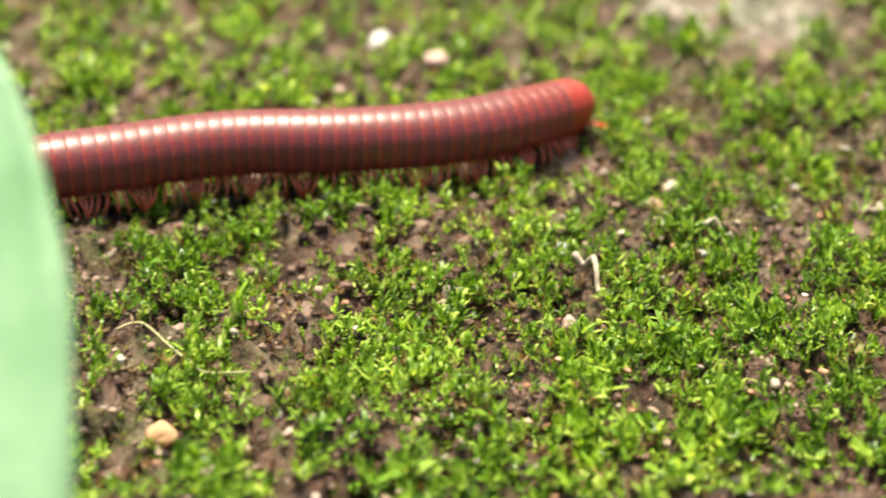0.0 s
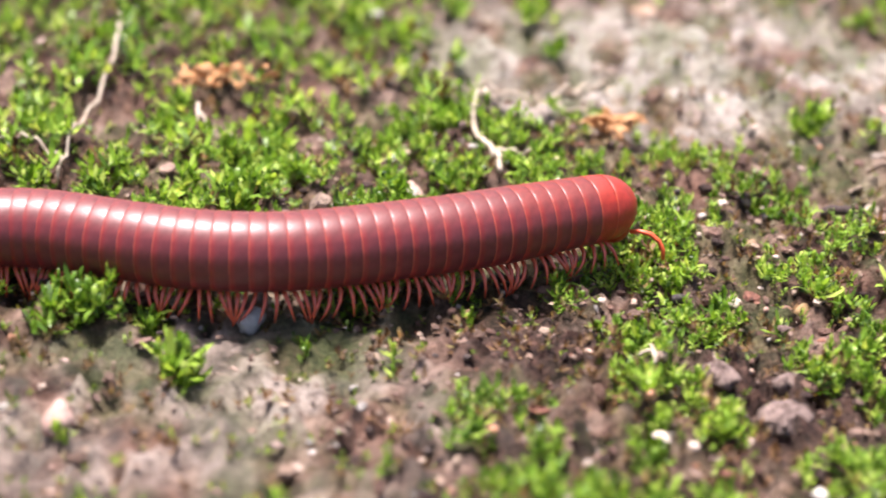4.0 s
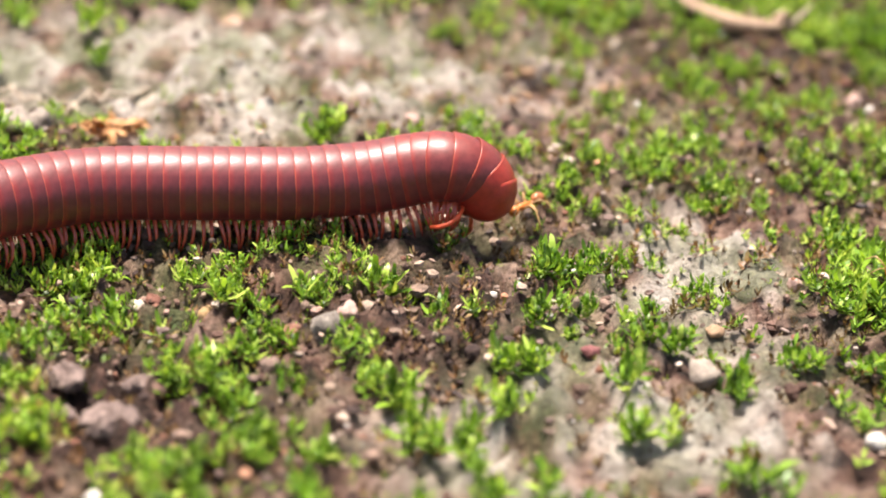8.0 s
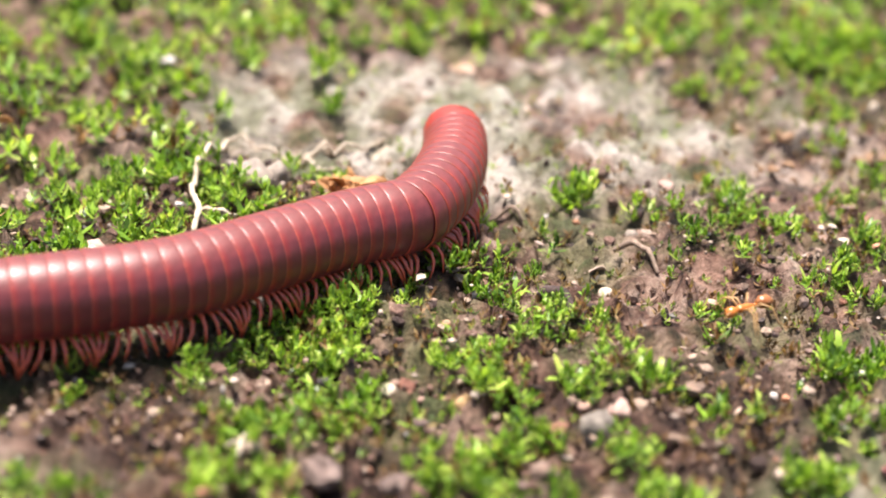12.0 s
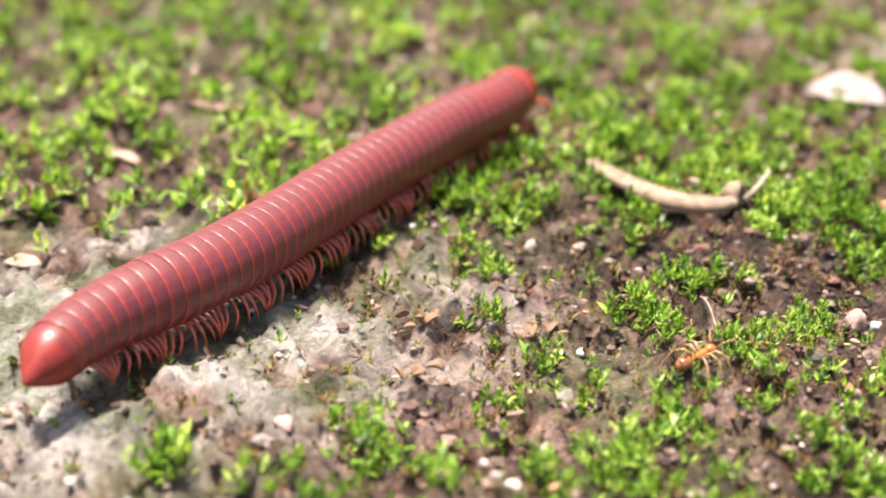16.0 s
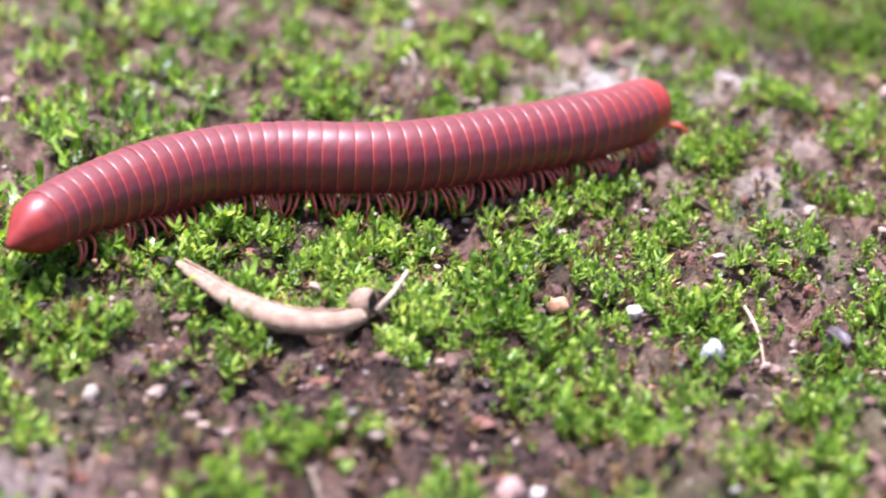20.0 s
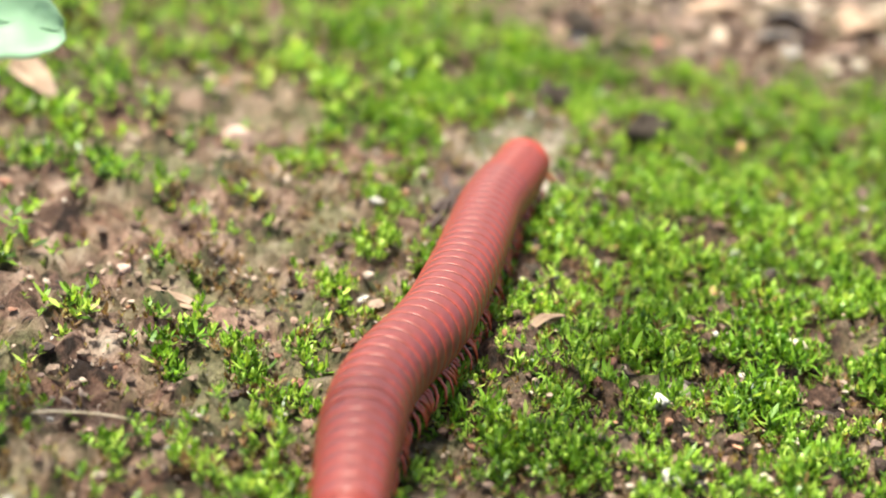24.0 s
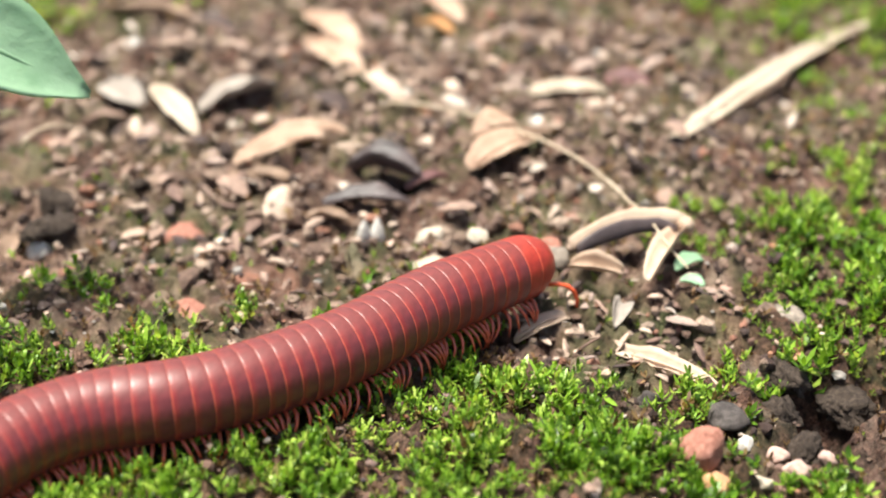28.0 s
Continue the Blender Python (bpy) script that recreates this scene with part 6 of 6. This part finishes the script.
def build_litter():
    """Small dry leaf scraps, bent once, thick enough to cast a shade."""
    rng = np.random.default_rng(22)
    x, y = band(1.7, rng)
    moss, sand, loam_shade, litter = zones(x, y)
    keep = rng.uniform(0, 1, len(x)) < 0.7 * litter + 0.04 + 0.12 * np.clip(1 - moss, 0, 1) * np.clip(1.3 - sand, 0.2, 1)
    keep &= clear_of(x, y)
    x, y, litter = x[keep], y[keep], litter[keep]
    n = len(x)
    length = np.exp(rng.normal(-0.1, 0.5, n)) * (0.55 + 1.15 * litter)
    wide = length * rng.uniform(0.15, 0.65, n)
    turn, tilt, roll = rng.uniform(0, 2 * np.pi, n), rng.normal(0, 0.35, n), rng.normal(0, 0.4, n)
    u = np.array([-1, -0.4, 0.35, 1.0])
    w = np.array([0.35, 1.0, 0.9, 0.15])
    bend = rng.uniform(-0.1, 0.6, n)
    base = []
    for layer in (0.0, 0.12):
        for k in range(4):
            for side in (-1, 0, 1):
                px = length * u[k] * 0.5
                py = wide * w[k] * side * 0.5
                pz = bend * length * (0.35 - 0.35 * u[k] ** 2) + 0.35 * wide * side * side * bend + layer
                base.append(np.stack([px, py, pz], -1))
    v = np.stack(base, 1)
    ct, st, cr, sr = np.cos(tilt)[:, None], np.sin(tilt)[:, None], np.cos(roll)[:, None], np.sin(roll)[:, None]
    v = np.stack([v[..., 0], v[..., 1] * cr - v[..., 2] * sr, v[..., 1] * sr + v[..., 2] * cr], -1)
    v = np.stack([v[..., 0] * ct + v[..., 2] * st, v[..., 1], -v[..., 0] * st + v[..., 2] * ct], -1)
    c, s = np.cos(turn)[:, None], np.sin(turn)[:, None]
    v = np.stack([v[..., 0] * c - v[..., 1] * s, v[..., 0] * s + v[..., 1] * c, v[..., 2]], -1)
    v += np.stack([x, y, ground_z(x, y) + 0.45 + 0.35 * litter * rng.uniform(0, 1, n)], -1)[:, None]
    q = []
    for k in range(3):
        for j in range(2):
            a = k * 3 + j
            q.append([12 + a, 12 + a + 3, 12 + a + 4, 12 + a + 1])
            q.append([a, a + 1, a + 4, a + 3])
        q.append([k * 3, k * 3 + 3, 12 + k * 3 + 3, 12 + k * 3])
        q.append([k * 3 + 2, 12 + k * 3 + 2, 12 + k * 3 + 5, k * 3 + 5])
    quads = (np.arange(n)[:, None, None] * 24 + np.array(q)[None]).reshape(-1, 4)
    me = mesh_arrays("leaf_litter", v.reshape(-1, 3), quads, np.zeros((0, 3), int), LITTER_MIX)
    tagged(new("leaf_litter", me), "dry brown and tan leaf scraps lying on dark soil", "leaf litter", kind="stuff")


def build_moss():
    rng = np.random.default_rng(11)
    x, y = band(0.87, rng)
    moss, sand, loam_shade, litter = zones(x, y)
    clump = CLUMPS(x, y) + 0.45 * GRIT(x * 0.8 + 7, y * 0.8)
    want = np.clip(moss + 0.40 * clump, np.clip(1.1 * moss - 0.45, 0.008, 0.6), 0.98) * np.clip(1 - 1.3 * litter, 0.01, 1)
    keep = rng.uniform(0, 1, len(x)) < want**1.25
    keep &= clear_of(x, y) & (ground_z(x, y) > -3.0)
    tall = (1.04 + 0.35 * np.clip(moss, 0, 1.1)) * np.clip(1 + 0.25 * clump, 0.6, 1.5) * rng.uniform(0.65, 1.25, len(x))
    z = ground_z(x, y) + 0.05 + 0.55 * np.clip(want - 0.35, 0, 1)
    near = ~far_off(x, y)
    way = np.interp(x, [-70, 0, 100, 200, 300, 400, 500], [130, 132, 135, 165, 200, 195, 190])
    close = (y - way > -34) & (y - way < 20)
    keep &= near | (rng.uniform(0, 1, len(x)) < 0.45)
    tall = np.where(near, tall, 1.3 * tall)
    dead = keep & (rng.uniform(0, 1, len(x)) < 0.13 + 0.22 * np.clip(0.6 - moss, 0, 1))
    cuts = [-75, 30, 90, 150, 210, 270, 330, 390, 500]
    for a, b in zip(cuts, cuts[1:]):
        for some, leaves, fine in ((close, 12, True), (near & ~close, 10, False), (~near, 7, False)):
            some = some & keep & ~dead & (x >= a) & (x < b)
            ob = new("moss_carpet", moss_mesh("moss_carpet", x[some], y[some], z[some], tall[some], rng, leaves=leaves, fine=fine))
            tagged(ob, "bright green moss of small pointed leaflets on damp soil", "moss", kind="stuff")
    ob = new("dead_moss", moss_mesh("dead_moss", x[dead], y[dead], z[dead], 0.75 * tall[dead], rng, leaves=9, material=MOSS_DEAD, fine=False))
    tagged(ob, "dry brown dead moss between green shoots", "moss", kind="stuff")
    # brown withered leaflets between the shoots and on the loam
    x, y = band(1.3, rng, 14)
    moss, sand, loam_shade, litter = zones(x, y)
    keep = rng.uniform(0, 1, len(x)) < np.clip(0.30 + 0.25 * CLUMPS(x * 1.2 + 90, y * 1.2) + 0.35 * loam_shade - 0.3 * sand - 0.2 * litter, 0.02, 0.8)
    keep &= clear_of(x, y) & ~far_off(x, y)
    x, y = x[keep], y[keep]
    me = moss_mesh("withered_moss", x, y, ground_z(x, y), rng.uniform(0.6, 1.3, len(x)), rng, leaves=7, material=MOSS_DEAD, fine=False)
    tagged(new("withered_moss", me), "brown withered moss threads on dark soil", "moss", kind="stuff")
    # a thin film of very small shoots where the soil lies nearly bare
    x, y = band(1.5, rng, 10)
    moss, sand, loam_shade, litter = zones(x, y)
    keep = rng.uniform(0, 1, len(x)) < np.clip(0.52 + 0.45 * CLUMPS(x * 1.6, y * 1.6) - 0.35 * sand - 0.45 * litter - 0.25 * loam_shade, 0.01, 0.7)
    keep &= ~far_off(x, y) | (rng.uniform(0, 1, len(x)) < 0.4)
    x, y = x[keep], y[keep]
    me = moss_mesh("low_moss", x, y, ground_z(x, y), rng.uniform(0.4, 0.85, len(x)), rng, leaves=7, material=MOSS_LOW, fine=False)
    tagged(new("low_moss", me), "thin film of tiny yellow-green moss on soil", "moss", kind="stuff")


leaf_crumbs(79.0, 182.3, 4.2, "crumbled orange-brown leaf lying on moss", 1)
leaf_crumbs(110.6, 161.4, 2.2, "small heap of bright orange leaf crumbs at the moss edge", 2)
leaf_crumbs(149.4, 156.4, 2.6, "dry rust-brown leaf scraps among moss", 20)
leaf_crumbs(161.7, 158.3, 2.4, "rust-brown leaf crumbs on sandy soil", 21)
leaf_crumbs(154.6, 163.4, 2.2, "rust-brown leaf crumbs on bare soil", 22)
for k, (sx, sy) in enumerate(SPRIGS):
    sprig(sx, sy, 2.3 + 0.4 * (k % 3), 100 + k)
build_grit()
build_litter()
build_moss()


# ---------------- motions ----------------
def motions():
    body, head, tail, rings, limb = MILLIPEDE
    times = [round(0.2 * k, 2) for k in range(141)]
    lines = [spine(t) for t in times]
    turns = [frames_along(p) for p in lines]
    middle = [np.array([p[55][0], p[55][1], 0.0]) for p in lines]
    walk(body, [(t, Matrix.Translation(mm3(c))) for t, c in zip(times, middle)])
    pieces = [(head, 2.0)] + rings + [(tail, 3.3 + RING_GAP * RINGS + 0.2)]
    for ob, u in pieces:
        rows = []
        k = u / LENGTH * (len(STATIONS) - 1)
        i = min(int(k), len(STATIONS) - 2)
        s = k - i
        for t, p, m, c in zip(times, lines, turns, middle):
            at = p[i] * (1 - s) + p[i + 1] * s - c
            q = m[i].to_quaternion().slerp(m[i + 1].to_quaternion(), min(max(s, 0), 1))
            m4 = Matrix.LocRotScale(mm3(at), q, None)
            if ob is head:
                m4 = m4 @ pose(-0.00085, 0, -0.0013, 0, 56, 0)
            rows.append((t, m4))
        walk(ob, rows)
    beat = [k / 7.0 for k in range(197)]
    for ob, n, x, side in limb:
        rows = []
        if n == "antenna":
            base = ob.matrix_basis.translation.copy()
            for k in range(57):
                t = k * 0.5
                rows.append((t, Matrix.Translation(base) @ pose(0, 0, 0, 0, 9 * math.sin(3.1 * t + side), side * 12 * math.sin(2.3 * t + 2 * side))))
        else:
            for t in beat:
                go = 1.0 if t < 5.5 or t > 11.0 else 0.35
                a = 2 * math.pi * (1.4 * t + n / 8.0)
                swing, lift = 27 * go * math.sin(a) + 5 * math.sin(n * 2.7 + side), 20 * go * max(0.0, math.cos(a)) + (0 if go == 1 else -16)
                rows.append((t, Matrix.Translation(mm3((x, side * 0.75, -2.35))) @ pose(0, 0, 0, side * lift, swing, 0)))
        walk(ob, rows)
    # the bright leaf is brushed aside: seconds, place in millimetres
    turn = NEAR_LEAF.matrix_basis.to_quaternion()
    brushed = [(0.0, (248.7, 161.9, 63.5)), (26.0, (248.7, 161.9, 63.5)), (26.2, (250.2, 162.4, 63.4)), (26.4, (253.8, 163.8, 64.3)), (26.6, (260.9, 162.3, 63.3)), (26.8, (270.4, 154.7, 57.8)), (27.0, (280.8, 147.9, 57.6)), (27.2, (288.6, 145.2, 63.2)), (27.5, (300.0, 112.0, 104.0)), (28.0, (300.0, 110.0, 106.0))]
    walk(NEAR_LEAF, [(t, Matrix.LocRotScale(mm3(p), turn, None)) for t, p in brushed])
    # seconds, place in millimetres, heading in degrees
    first = [(0, 165, 152, 205), (5.5, 150, 143, 205), (6.5, 143, 138.6, 205), (7, 140, 135.2, 205), (8, 137.6, 132.2, 205), (9, 136.8, 132.4, 190), (9.3, 138, 136.2, 165), (9.6, 139, 137.6, 150), (10, 137, 139.1, 150), (10.3, 135.2, 141.8, 155), (10.6, 128.6, 142.9, 165), (11, 125.6, 144.4, 150), (11.5, 125.2, 144.6, 150), (12.2, 135, 126, 210), (12.8, 146, 104, 280), (13.4, 152, 92, 290), (28, 152, 90, 290)]
    second = [(0, 180, 100, 150), (9, 158, 112, 150), (10, 151.8, 118.4, 150), (11.5, 146, 122, 150), (13.5, 140, 136, 140), (14, 148.5, 146, 120), (14.3, 147.5, 152.4, 105), (14.6, 147.6, 158.5, 95), (15.1, 154, 156, 20), (15.5, 161, 151.6, -10), (15.8, 166, 146.2, 10), (16, 167, 146.1, 12), (16.3, 176, 134, -50), (16.8, 186, 116, -55), (28, 188, 112, -55)]
    for (ant, limbs), way in zip(ANTS, (first, second)):
        rows = []
        for k in range(141):
            t = 0.2 * k
            x, y, turn = (float(np.interp(t, [w[0] for w in way], [w[j] for w in way])) for j in (1, 2, 3))
            rows.append((t, pose(x * MM, y * MM, (max(0.2, ground_at(x, y)) + 0.35) * MM, 0, 0, turn)))
        walk(ant, rows)
        for lg, x, side, beat_on in limbs:
            walk(lg, [(k / 6.0, pose(x * MM, side * 0.0002, 0.0012, 0, 0, 16 * math.sin(2 * math.pi * (k * 0.37) + math.pi * beat_on))) for k in range(169)])


motions()
